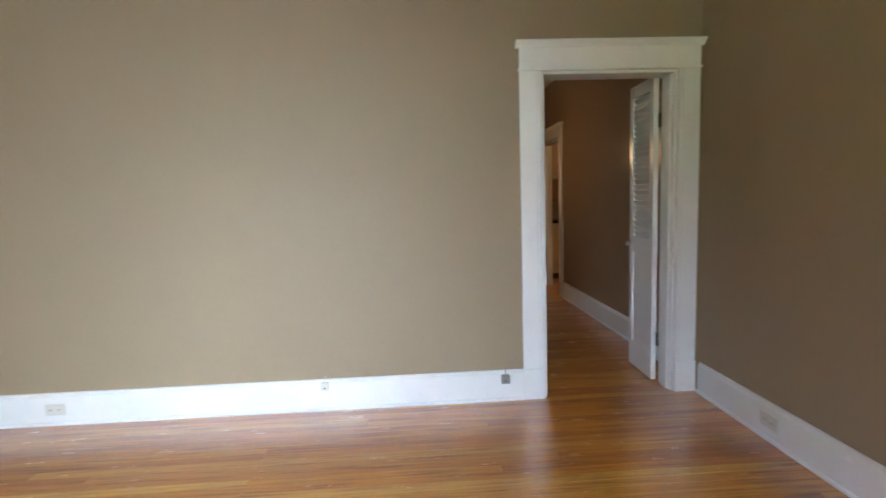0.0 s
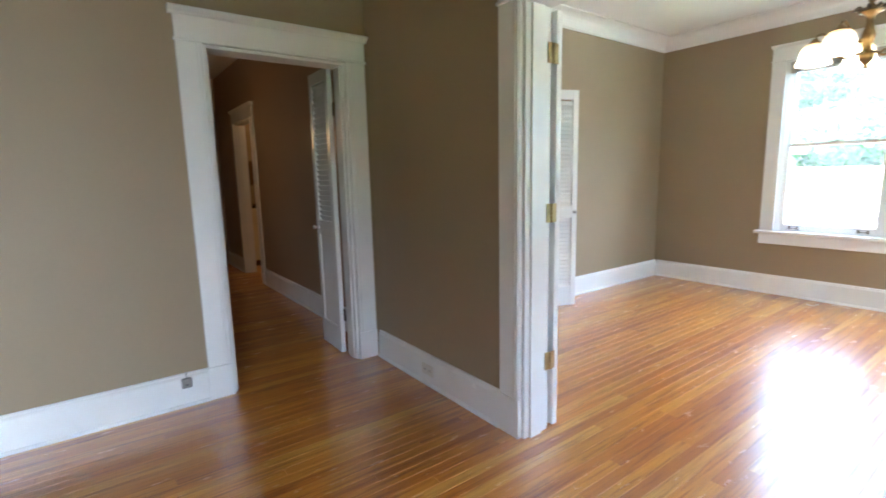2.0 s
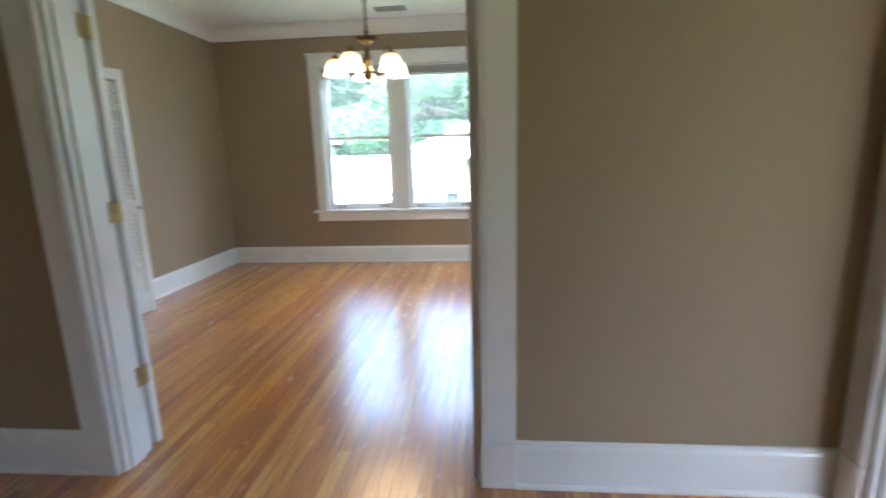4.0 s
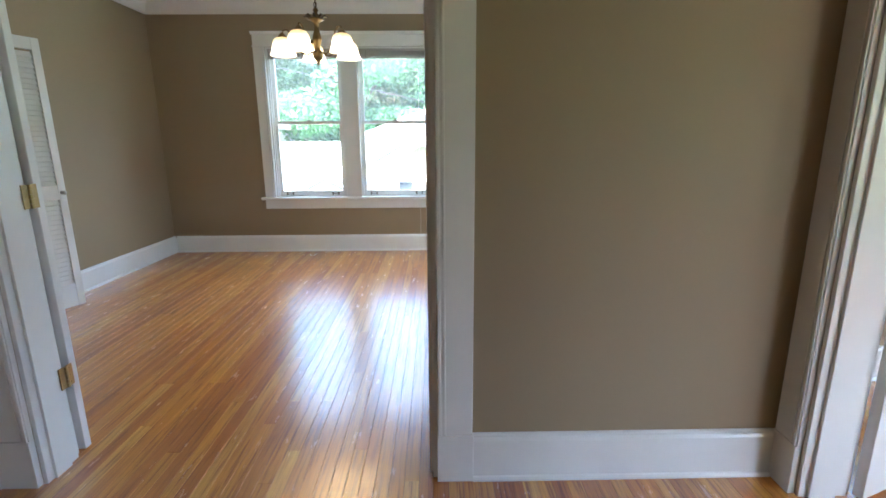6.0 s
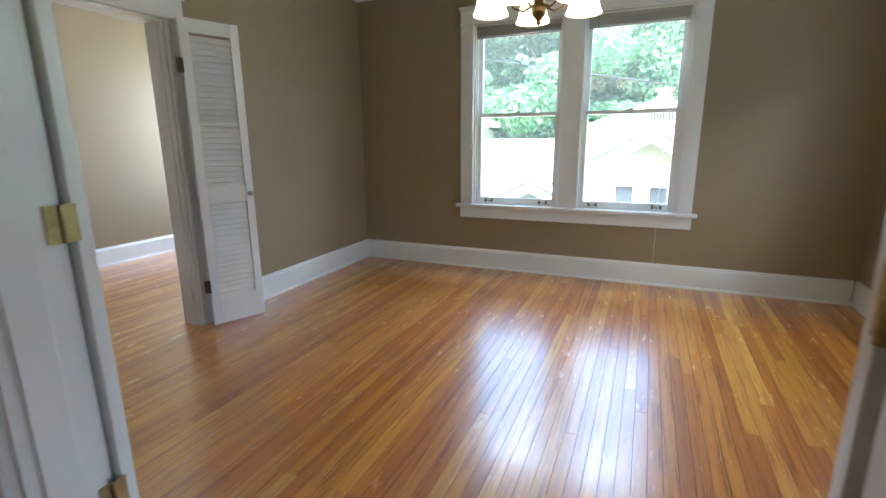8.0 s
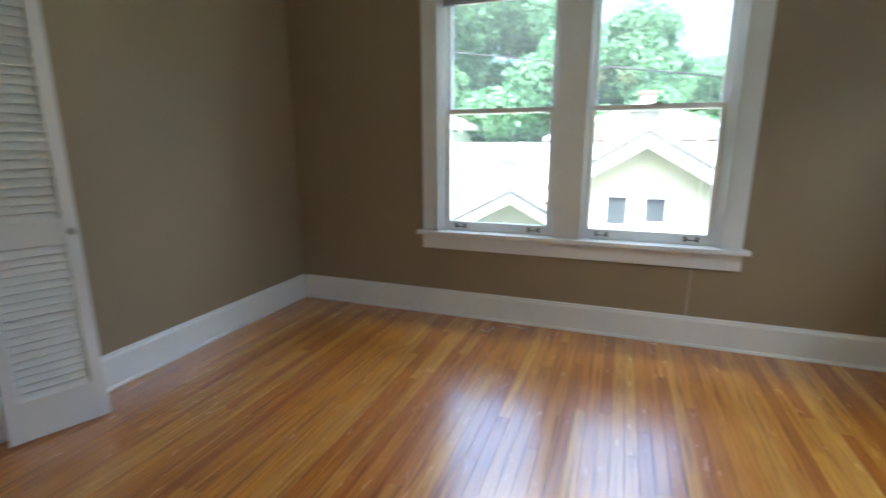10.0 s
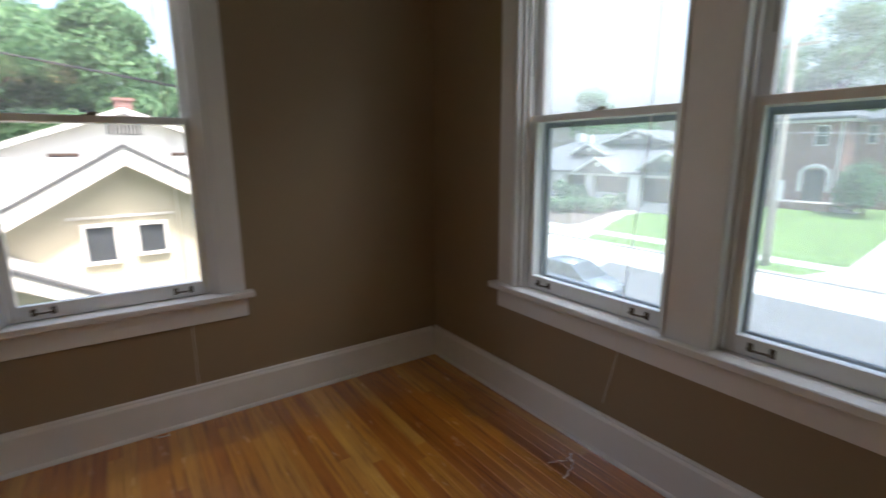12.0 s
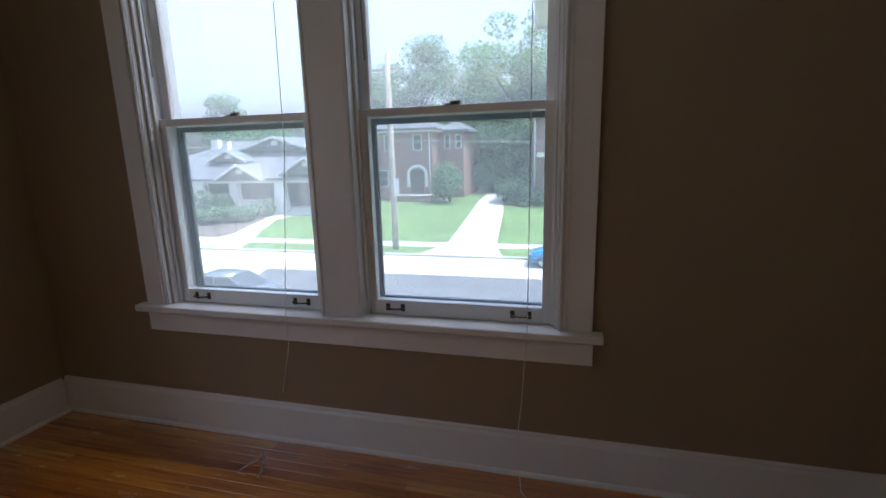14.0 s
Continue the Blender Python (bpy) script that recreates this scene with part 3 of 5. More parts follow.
# ---- windows ----
def double_window(name, at, label, storm):
    """Two double-hung windows side by side; the room lies at y < 0, the wall from 0 to 0.2."""
    ob = thing(name, at, label, "window", kind="structure")
    half, z0, z1, mid, mul = 0.918, 0.66, 2.325, 1.515, 0.098
    for u0, u1, bead in ((-half - 0.130, -half, 1), (half, half + 0.130, -1)):
        bm = bmesh.new()
        casing_board(bm, u0, u1, z0, z1 + 0.0, -0.022, bead)
        part("casing", bm, M_TRIM, ob, bevel=0.0015)
    bm = bmesh.new()
    box(bm, -mul, mul, -0.022, 0.16, z0, z1)
    for u in (-mul + 0.006, mul - 0.018):
        box(bm, u, u + 0.012, -0.028, -0.022, z0, z1)
    part("mullion", bm, M_TRIM, ob, bevel=0.0015)
    boxed("head_casing", (-half - 0.130, half + 0.130, -0.022, 0, z1 + 0.014, z1 + 0.125), M_TRIM, ob)
    boxed("head_bead", (-half - 0.138, half + 0.138, -0.032, 0, z1, z1 + 0.014), M_TRIM, ob, bevel=0.003)
    bm = bmesh.new()
    prof = [(0, 0), (0.024, 0), (0.030, 0.010), (0.046, 0.022), (0.052, 0.026), (0.052, 0.032), (0, 0.032)]
    prism(bm, [(-half - 0.140, -d, z1 + 0.125 + h) for d, h in prof], (2 * half + 0.28, 0, 0))
    part("cornice", bm, M_TRIM, ob)
    bm = bmesh.new()
    box(bm, -half - 0.170, half + 0.170, -0.062, 0.0, z0 - 0.032, z0)
    box(bm, -half + 0.001, half - 0.001, 0.0, 0.19, z0 - 0.020, z0 - 0.002)
    part("stool", bm, M_TRIM, ob, "white window stool with worn paint", bevel=0.004)
    boxed("apron", (-half - 0.135, half + 0.135, -0.020, 0, z0 - 0.138, z0 - 0.032), M_TRIM, ob)
    for u0, u1 in ((-half, -half + 0.016), (half - 0.016, half)):
        boxed("jamb", (u0, u1, 0.0, 0.198, z0, z1), M_TRIM, ob)
    boxed("head_jamb", (-half + 0.016, half - 0.016, 0.0, 0.198, z1 - 0.016, z1), M_TRIM, ob)
    for side in (-1, 1):
        a, b = sorted((side * (mul + 0.001), side * (half - 0.017)))
        # stops and parting beads
        for u0, u1 in ((a, a + 0.014), (b - 0.014, b)):
            boxed("stop", (u0, u1, 0.022, 0.040, z0, z1 - 0.016), M_TRIM, ob)
        for low in (True, False):
            y0, y1 = (0.042, 0.078) if low else (0.082, 0.118)
            s0, s1 = (z0, mid + 0.016) if low else (mid - 0.018, z1 - 0.016)
            st, rb, rt = 0.046, (0.066 if low else 0.034), (0.032 if low else 0.050)
            bm = bmesh.new()
            box(bm, a, a + st, y0, y1, s0, s1)
            box(bm, b - st, b, y0, y1, s0, s1)
            box(bm, a + st, b - st, y0, y1, s0, s0 + rb)
            box(bm, a + st, b - st, y0, y1, s1 - rt, s1)
            sash = part("sash", bm, M_TRIM, ob, "lower sash" if low else "upper sash", bevel=0.002)
            pane = boxed("pane", (a + st - 0.006, b - st + 0.006, (y0 + y1) / 2 - 0.0015, (y0 + y1) / 2 + 0.0015, s0 + rb - 0.006, s1 - rt + 0.006), M_GLASS_GLARE if storm and not low else M_GLASS, sash, bevel=0)
            pane.visible_shadow = False
            if low:
                for u in (a + 0.13, b - 0.13):
                    bm = bmesh.new()
                    for k in (-1, 1):
                        box(bm, u + k * 0.034 - 0.009, u + k * 0.034 + 0.009, y0 - 0.003, y0, z0 + 0.018, z0 + 0.050)
                        box(bm, u + k * 0.034 - 0.004, u + k * 0.034 + 0.004, y0 - 0.022, y0 - 0.003, z0 + 0.030, z0 + 0.038)
                    tube(bm, [(u - 0.036, y0 - 0.022, z0 + 0.034), (u, y0 - 0.026, z0 + 0.033), (u + 0.036, y0 - 0.022, z0 + 0.034)], 0.0042, 8)
                    part("sash_lift", bm, M_BRONZE, sash, "dark bronze sash lift")
                bm = bmesh.new()
                m = (a + b) / 2
                box(bm, m - 0.030, m + 0.030, y0 + 0.004, y1 - 0.004, s1, s1 + 0.006)
                lathe(bm, [(0, 0), (0.012, 0), (0.012, 0.008), (0.0, 0.010)], 12, (m, (y0 + y1) / 2, s1 + 0.006))
                box(bm, m - 0.004, m + 0.030, (y0 + y1) / 2 - 0.004, (y0 + y1) / 2 + 0.004, s1 + 0.008, s1 + 0.016)
                part("sash_lock", bm, M_BRONZE, sash, "dark sash lock")
        if storm:
            bm = bmesh.new()
            for u0, u1 in ((a, a + 0.034), (b - 0.034, b)):
                box(bm, u0, u1, 0.150, 0.172, z0, mid + 0.02)
            box(bm, a + 0.034, b - 0.034, 0.150, 0.172, z0, z0 + 0.050)
            box(bm, a + 0.034, b - 0.034, 0.150, 0.172, mid - 0.040, mid + 0.02)
            st_ob = part("storm_frame", bm, M_STORM, ob, "grey aluminium storm sash", bevel=0.002)
            p = boxed("pane", (a + 0.03, b - 0.03, 0.160, 0.163, z0 + 0.046, mid - 0.036), M_GLASS_DUSTY, st_ob, bevel=0)
            p.visible_shadow = False
    return ob


def blind(at, w, drop, label, wand):
    """A raised blind under the head of one window: head rail, stacked slats, bottom rail, wand."""
    ob = thing("window_blind", at, label, "blind", "raised blinds")
    boxed("head_rail", (-w / 2, w / 2, 0, 0.034, -0.032, 0), M_BLIND, ob)
    k = int((drop - 0.05) / 0.006)
    for i in range(k):
        z = -0.034 - i * 0.006
        bm = bmesh.new()
        box(bm, -w / 2 + 0.004, w / 2 - 0.004, 0.002 + 0.002 * (i % 2), 0.030 + 0.002 * (i % 2), z - 0.0045, z)
        part("slat", bm, M_BLIND, ob)
    boxed("bottom_rail", (-w / 2 + 0.003, w / 2 - 0.003, 0.004, 0.030, -drop, -drop + 0.014), M_BLIND, ob)
    bm = bmesh.new()
    tube(bm, [(wand, -0.004, -0.02), (wand + 0.003, -0.006, -0.30), (wand + 0.006, -0.004, -0.60)], 0.0035, 6)
    part("wand", bm, M_GREY, ob, "thin tilt wand")
    return ob


double_window("window_1", pose(4.04, -2.02, 0, 0, 0, -90), "white double-hung double window above the neighbour's roofs", False)
double_window("window_2", pose(2.327, -4.27, 0, 0, 0, 180), "white double-hung double window with storm sashes facing the street", True)
double_window("window_3", pose(0.75, -5.80, 0, 0, 0, -90), "white double window of the sunroom", False)
for yy in (-1.515, -2.525):
    blind(pose(4.040, yy, 2.308, 0, 0, -90), 0.78, 0.105, "white mini blind pulled up under the window head", -0.31)
for xx in (2.835, 1.825):
    blind(pose(xx, -4.270, 2.308, 0, 0, 180), 0.78, 0.105, "white mini blind pulled up under the window head", -0.34)


def cord(points, label):
    bm = bmesh.new()
    tube(bm, points, 0.0017, 6)
    tagged(part("blind_cord", bm, M_CORD), label, "cord", "blind cords")


cord([(4.034, -2.80, 2.20), (4.024, -2.80, 1.5), (3.976, -2.802, 0.68), (3.972, -2.803, 0.62), (4.013, -2.804, 0.51), (4.030, -2.803, 0.216), (4.016, -2.80, 0.207)], "thin white cord hanging down the tan wall below the window")
cord([(1.520, -4.264, 2.20), (1.520, -4.256, 1.4), (1.521, -4.206, 0.70), (1.524, -4.203, 0.62), (1.535, -4.243, 0.50), (1.545, -4.258, 0.34), (1.561, -4.240, 0.175), (1.548, -4.20, 0.06), (1.533, -4.14, 0.004), (1.515, -4.12, 0.004)], "thin white cord hanging from the window to the floor")
cord([(2.530, -4.264, 2.20), (2.538, -4.256, 1.4), (2.575, -4.206, 0.69), (2.580, -4.203, 0.62), (2.60, -4.243, 0.51), (2.67, -4.262, 0.25)], "thin white cord hanging below the window apron")


def floor_cord(x, y, seed):
    r = random.Random(seed)
    pts, a = [], r.uniform(0, 6)
    p = Vector((x, y, 0.003))
    for i in range(9):
        pts.append(p.copy())
        a += r.uniform(-0.9, 0.9)
        p += Vector((math.cos(a), math.sin(a), 0)) * 0.018
    bm = bmesh.new()
    tube(bm, pts, 0.0022, 6)
    lathe(bm, [(0, 0.000), (0.005, 0.001), (0.006, 0.006), (0.003, 0.011), (0, 0.012)], 8, (pts[0].x, pts[0].y, 0))
    tagged(part("cord_scrap", bm, M_CORD), "short scrap of white blind cord lying on the floor", "cord", "cord scraps")


# ---- chandelier, ceiling grille, outlets ----
def chandelier(at):
    ob = thing("chandelier", at, "bronze five-arm chandelier with lit frosted glass bell shades", "chandelier")
    bm = bmesh.new()
    lathe(bm, [(0, 0), (0.062, 0), (0.065, -0.008), (0.050, -0.020), (0.018, -0.034), (0.010, -0.05), (0, -0.05)], 24)
    part("canopy", bm, M_BRONZE, ob, smooth=True)
    bm = bmesh.new()
    z = -0.045
    i = 0
    while z > -0.565:
        pts = [(0.010 * math.cos(t) * (1 if i % 2 else 0), 0.010 * math.cos(t) * (0 if i % 2 else 1), z - 0.016 + 0.021 * math.sin(t)) for t in [2 * math.pi * k / 10 for k in range(11)]]
        tube(bm, pts, 0.0028, 6)
        z -= 0.030
        i += 1
    part("chain", bm, M_BRONZE, ob)
    bm = bmesh.new()
    tube(bm, [(0.004, 0, -0.04), (0.006, 0.004, -0.30), (0.003, -0.002, -0.575)], 0.003, 6)
    part("lamp_cord", bm, M_BRONZE, ob)
    bm = bmesh.new()
    lathe(bm, [(0, -0.56), (0.012, -0.562), (0.02, -0.577), (0.012, -0.593), (0.016, -0.602), (0.05, -0.631), (0.062, -0.639), (0.04, -0.647), (0.02, -0.664), (0.017, -0.701), (0.026, -0.735), (0.034, -0.768), (0.026, -0.801), (0.016, -0.826), (0.024, -0.851), (0.038, -0.876), (0.034, -0.901), (0.016, -0.922), (0.01, -0.934), (0.013, -0.943), (0, -0.955)], 20, wave=lambda k, a: 0.12 * math.cos(8 * a) if k in (5, 6) else 0)
    part("hub", bm, M_BRASS_DARK, ob, "turned antique brass centre post", smooth=True)
    for i in range(8):
        a = 2 * math.pi * i / 8
        bm = bmesh.new()
        tube(bm, [(0.03 * math.cos(a), 0.03 * math.sin(a), -0.635), (0.065 * math.cos(a), 0.065 * math.sin(a), -0.615), (0.088 * math.cos(a), 0.088 * math.sin(a), -0.623)], [0.006, 0.009, 0.002], 6)
        part("leaf", bm, M_BRONZE, ob)
    for i in range(5):
        a = radians(72 * i + 20)
        c, s = math.cos(a), math.sin(a)
        bm = bmesh.new()
        arc = [(0.025, -0.855), (0.08, -0.880), (0.13, -0.860), (0.165, -0.795), (0.185, -0.735), (0.215, -0.708), (0.242, -0.715), (0.250, -0.740)]
        tube(bm, [(c * r, s * r, z) for r, z in arc], 0.0055, 8)
        arm = part("arm", bm, M_BRASS_DARK, ob, "curved antique brass arm", smooth=True)
        bm = bmesh.new()
        lathe(bm, [(0, 0.022), (0.012, 0.020), (0.020, 0.008), (0.030, -0.004), (0.032, -0.016), (0, -0.016)], 16, (c * 0.25, s * 0.25, -0.750))
        part("socket_cap", bm, M_BRASS_DARK, arm, smooth=True)
        bm = bmesh.new()
        outer = [(0.028, -0.010), (0.048, -0.016), (0.064, -0.036), (0.072, -0.066), (0.076, -0.096), (0.085, -0.124), (0.090, -0.134)]
        inner = [(r - 0.004, z) for r, z in outer[::-1]]
        lathe(bm, outer + inner, 40, (c * 0.25, s * 0.25, -0.750), wave=lambda k, a: 0.05 * math.cos(12 * a) if 5 <= k <= 8 else (0.03 * math.cos(12 * a) if 3 <= k <= 10 else 0))
        part("shade", bm, M_SHADE, arm, "lit frosted glass bell shade", smooth=True)
        bm = bmesh.new()
        lathe(bm, [(0, -0.030), (0.012, -0.034), (0.014, -0.045), (0.027, -0.070), (0.024, -0.090), (0.0, -0.100)], 14, (c * 0.25, s * 0.25, -0.750))
        part("bulb", bm, M_FILAMENT, arm, "glowing bulb", smooth=True)
    return ob


chandelier(pose(2.11, -2.13, H - 0.001))

grille = thing("ceiling_vent", pose(3.58, -2.06, H), "flat white metal ceiling register with dark slots", "vent")
bm = bmesh.new()
for d in ((-0.075, 0.075, -0.165, -0.145), (-0.075, 0.075, 0.145, 0.165), (-0.075, -0.055, -0.145, 0.145), (0.055, 0.075, -0.145, 0.145)):
    box(bm, *d, -0.010, -0.001)
part("frame", bm, M_VENT, grille, bevel=0.002)
boxed("backing", (-0.055, 0.055, -0.145, 0.145, -0.004, -0.002), M_DARK, grille, bevel=0)
for i in range(6):
    bm = bmesh.new()
    box(bm, -0.009, 0.009, -0.145, 0.145, -0.001, 0.001)
    s = part("slat", bm, M_VENT, grille)
    s.matrix_basis = pose(-0.045 + i * 0.018, 0, -0.009, 0, 40, 0)


def outlet(at, wide, label):
    """A socket plate on the baseboard; the room lies at y < 0."""
    ob = thing("wall_outlet", at, label, "outlet", "baseboard outlets")
    w, h = (0.060, 0.036) if wide else (0.036, 0.060)
    bm = bmesh.new()
    box(bm, -w, w, -0.006, 0, -h, h)
    part("plate", bm, M_PLASTIC, ob, bevel=0.003)
    for k in (-1, 1):
        u, v = (k * 0.026, 0) if wide else (0, k * 0.026)
        bm = bmesh.new()
        box(bm, u - 0.017, u + 0.017, -0.0085, -0.006, v - 0.015, v + 0.015)
        face = part("socket", bm, M_PLASTIC, ob, bevel=0.004)
        bm = bmesh.new()
        for a in (-0.006, 0.006):
            box(bm, u + a - 0.0012, u + a + 0.0012, -0.0090, -0.0084, v - 0.005, v + 0.006)
        part("slot", bm, M_DARK, face)


outlet(pose(-4.00, 0.0, 0.098), True, "ivory double socket set sideways in the white baseboard")
outlet(pose(0.0, -0.656, 0.103, 0, 0, -90), True, "ivory double socket set sideways in the white baseboard")


def phone_jack(at, mat, label, big):
    ob = thing("phone_jack", at, label, "jack", "baseboard jacks")
    s = 0.024 * big
    bm = bmesh.new()
    box(bm, -s, s, -0.024, 0, -s * 1.1, s * 1.1)
    part("housing", bm, mat, ob, bevel=0.005)
    bm = bmesh.new()
    tube(bm, [(0, -0.010, s), (0.001, -0.008, s + 0.02), (0.004, 0.004, s + 0.035)], 0.003, 6)
    part("lead", bm, mat, ob)
    boxed("slot", (-0.006, 0.006, -0.0255, -0.0238, -0.012, -0.004), M_DARK, ob, bevel=0)


phone_jack(pose(-2.374, 0.0, 0.160), M_PLASTIC, "small ivory phone jack on the white baseboard", 1.0)
phone_jack(pose(-1.241, 0.0, 0.146), M_GREY, "small grey phone jack on the white baseboard", 1.1)

# ---- hall and kitchen beyond it ----
lampy = thing("wall_lamp", pose(-1.05, 2.55, 1.72), "small glass wall lamp glowing warm in the hall", "lamp")
bm = bmesh.new()
lathe(bm, [(0, 0), (0.055, 0), (0.050, 0.012), (0.02, 0.018), (0.012, 0.06), (0, 0.06)], 20)
bm.transform(Matrix.Rotation(radians(90), 4, "Y"))
part("base", bm, M_BRASS, lampy, smooth=True)
bm = bmesh.new()
lathe(bm, [(0.02, 0.0), (0.045, 0.03), (0.055, 0.07), (0.045, 0.11), (0.0, 0.125)], 20, (0.075, 0, -0.02))
part("globe", bm, M_BULB, lampy, smooth=True)
cab = thing("kitchen_cabinet", pose(0.55, 4.70, 0), "cream painted base cabinet beside the doorway", "cabinet")
boxed("body", (-0.36, 0.36, -0.30, 0.28, 0.09, 0.88), M_CREAM, cab)
boxed("toe_kick", (-0.36, 0.36, -0.24, 0.28, 0, 0.09), M_BROWN, cab)
for s in (-1, 1):
    d = boxed("door", (min(s * 0.01, s * 0.34), max(s * 0.01, s * 0.34), -0.32, -0.301, 0.12, 0.85), M_CREAM, cab)
    boxed("handle", (s * 0.05 - 0.006, s * 0.05 + 0.006, -0.34, -0.321, 0.66, 0.76), M_STEEL, d)
tagged(boxed("worktop", (0.17, 0.93, 4.37, 4.98, 0.88, 0.92), M_COUNTER), "dark kitchen worktop on the cream cabinet", "worktop")
hang = thing("wall_cabinet", pose(0.55, 4.84, 1.22), "small brown wooden box hung on the kitchen wall", "cabinet")
boxed("body", (-0.20, 0.20, -0.12, 0.14, 0, 0.36), M_BROWN, hang)
boxed("door", (-0.19, 0.19, -0.137, -0.121, 0.01, 0.35), M_BROWN, hang)
kl = thing("kitchen_lamp", pose(1.3, 3.8, H), "round glass ceiling lamp in the kitchen", "lamp")
bm = bmesh.new()
lathe(bm, [(0, 0), (0.14, 0), (0.14, -0.03), (0.10, -0.09), (0.0, -0.11)], 24)
part("globe", bm, M_BULB, kl, smooth=True)


# ---- outdoors ----
def ground_z(y):
    for (y0, z0), (y1, z1) in zip(PROFILE, PROFILE[1:]):
        if y0 >= y >= y1:
            return z0 + (z1 - z0) * (y0 - y) / (y0 - y1)
    return PROFILE[-1][1]


PROFILE = ((900.0, -5.45), (-8.0, -5.45), (-16.0, -4.88), (-29.35, -4.88), (-29.45, -4.76), (-33.0, -4.72), (-42.0, -3.76), (-47.0, -3.38), (-900.0, -3.38))


def strip(bm, outline, lift):
    """A paved sheet that follows the ground: quads between two polylines of (x, y)."""
    left, right = outline
    top = [[bm.verts.new((x, y, ground_z(y) + lift)) for x, y in side] for side in (left, right)]
    low = [[bm.verts.new((x, y, ground_z(y) - 0.1)) for x, y in side] for side in (left, right)]
    for i in range(len(left) - 1):
        bm.faces.new((top[0][i], top[1][i], top[1][i + 1], top[0][i + 1]))
        for s in (0, 1):
            bm.faces.new((top[s][i], top[s][i + 1], low[s][i + 1], low[s][i]))
    for i in (0, -1):
        bm.faces.new((top[0][i], top[1][i], low[1][i], low[0][i]))


bm = bmesh.new()
xs = (-900, -60, -20, 0, 20, 40, 80, 900)
ys = [p[0] for p in PROFILE]
grid = [[bm.verts.new((x, y, ground_z(y))) for x in xs] for y in ys]
for a, b in zip(grid, grid[1:]):
    for i in range(len(xs) - 1):
        bm.faces.new((a[i], a[i + 1], b[i + 1], b[i]))
tagged(part("ground", bm, M_GRASS), "green mown lawns and verges", "ground", kind="structure")


def paved(name, outline, lift, material, label, category):
    bm = bmesh.new()
    strip(bm, outline, lift)
    return tagged(part(name, bm, material), label, category, kind="structure")


paved("road", ([(-300, -16.0), (-300, -29.2)], [(300, -16.0), (300, -29.2)]), 0.012, M_CONC, "pale sunlit concrete street", "road")
paved("road_asphalt", ([(-300, -16.6), (-300, -25.8)], [(15.4, -16.6), (17.7, -25.1)]), 0.022, M_ASPHALT, "dark patched asphalt lane", "road")
paved("kerb", ([(-300, -29.2), (-300, -29.36)], [(300, -29.2), (300, -29.36)]), 0.14, M_CONC, "low concrete kerb", "kerb")
paved("pavement", ([(-300, -31.6), (-300, -33.0)], [(300, -31.6), (300, -33.0)]), 0.012, M_CONC, "pale concrete pavement along the street", "pavement")
paved("driveway", ([(4.95, -29.46), (5.6, -31.6), (5.8, -33.0), (6.55, -42), (7.15, -47), (7.7, -54)], [(9.95, -29.46), (9.4, -31.6), (9.1, -33.0), (9.25, -42), (9.5, -47), (10.0, -54)]), 0.024, M_CONC, "pale concrete driveway between the lawns", "driveway")
paved("garden_path", ([(27.7, -29.46), (27.25, -31.0), (26.95, -34.0), (27.2, -38.5), (27.4, -40.6)], [(22.9, -29.46), (23.8, -31.6), (25.1, -35.0), (26.0, -38.5), (24.6, -40.6)]), 0.024, M_CONC, "pale concrete path sweeping up to the bungalow", "path")
paved("planting_bed", ([(44.0, -33.1), (44.0, -40.6)], [(27.0, -33.1), (27.3, -40.6)]), 0.016, M_MULCH, "brown mulched planting bed in front of the bungalow", "ground")


def house_window(parent, x0, x1, y, z0, z1, out, frame_mat, axis="y", f=0.07, bar=True):
    """A framed window on a wall: at y, seen from the side `out`. axis x: on a wall at x = y, from y = x0 to x1."""
    bm = bmesh.new()
    d = sorted((y, y + out * 0.06))
    for a, b, c, e in ((x0, x0 + f, z0, z1), (x1 - f, x1, z0, z1), (x0 + f, x1 - f, z0, z0 + f), (x0 + f, x1 - f, z1 - f, z1)) + (((x0 + f, x1 - f, (z0 + z1) / 2 - 0.025, (z0 + z1) / 2 + 0.025),) if bar else ()):
        if axis == "y":
            box(bm, a, b, d[0], d[1], c, e)
        else:
            box(bm, d[0], d[1], a, b, c, e)
    w = part("window", bm, frame_mat, parent, "framed sash window")
    g = sorted((y + out * 0.005, y + out * 0.02))
    bm = bmesh.new()
    box(bm, *((x0 + f, x1 - f, *g) if axis == "y" else (*g, x0 + f, x1 - f)), z0 + f, z1 - f)
    part("pane", bm, M_DARK, w, "dark glass pane")
    return w


def gable_roof(bm, apex, half, slope, x0, x1, thick=0.16, along="x"):
    """A roof of two slopes: apex (across, z), run from x0 to x1."""
    c, z = apex
    e = z - half * slope
    pts = [(c, z), (c + half, e), (c + half, e - thick), (c, z - thick), (c - half, e - thick), (c - half, e)]
    if along == "x":
        prism(bm, [(x0, p, q) for p, q in pts], (x1 - x0, 0, 0))
    else:
        prism(bm, [(p, x0, q) for p, q in pts], (0, x1 - x0, 0))


def gable_wall(bm, apex, half, slope, x0, x1, base, along="x"):
    c, z = apex
    e = z - half * slope
    pts = [(c, z), (c + half, e), (c + half, base), (c - half, base), (c - half, e)]
    if along == "x":
        prism(bm, [(x0, p, q) for p, q in pts], (x1 - x0, 0, 0))
    else:
        prism(bm, [(p, x0, q) for p, q in pts], (0, x1 - x0, 0))


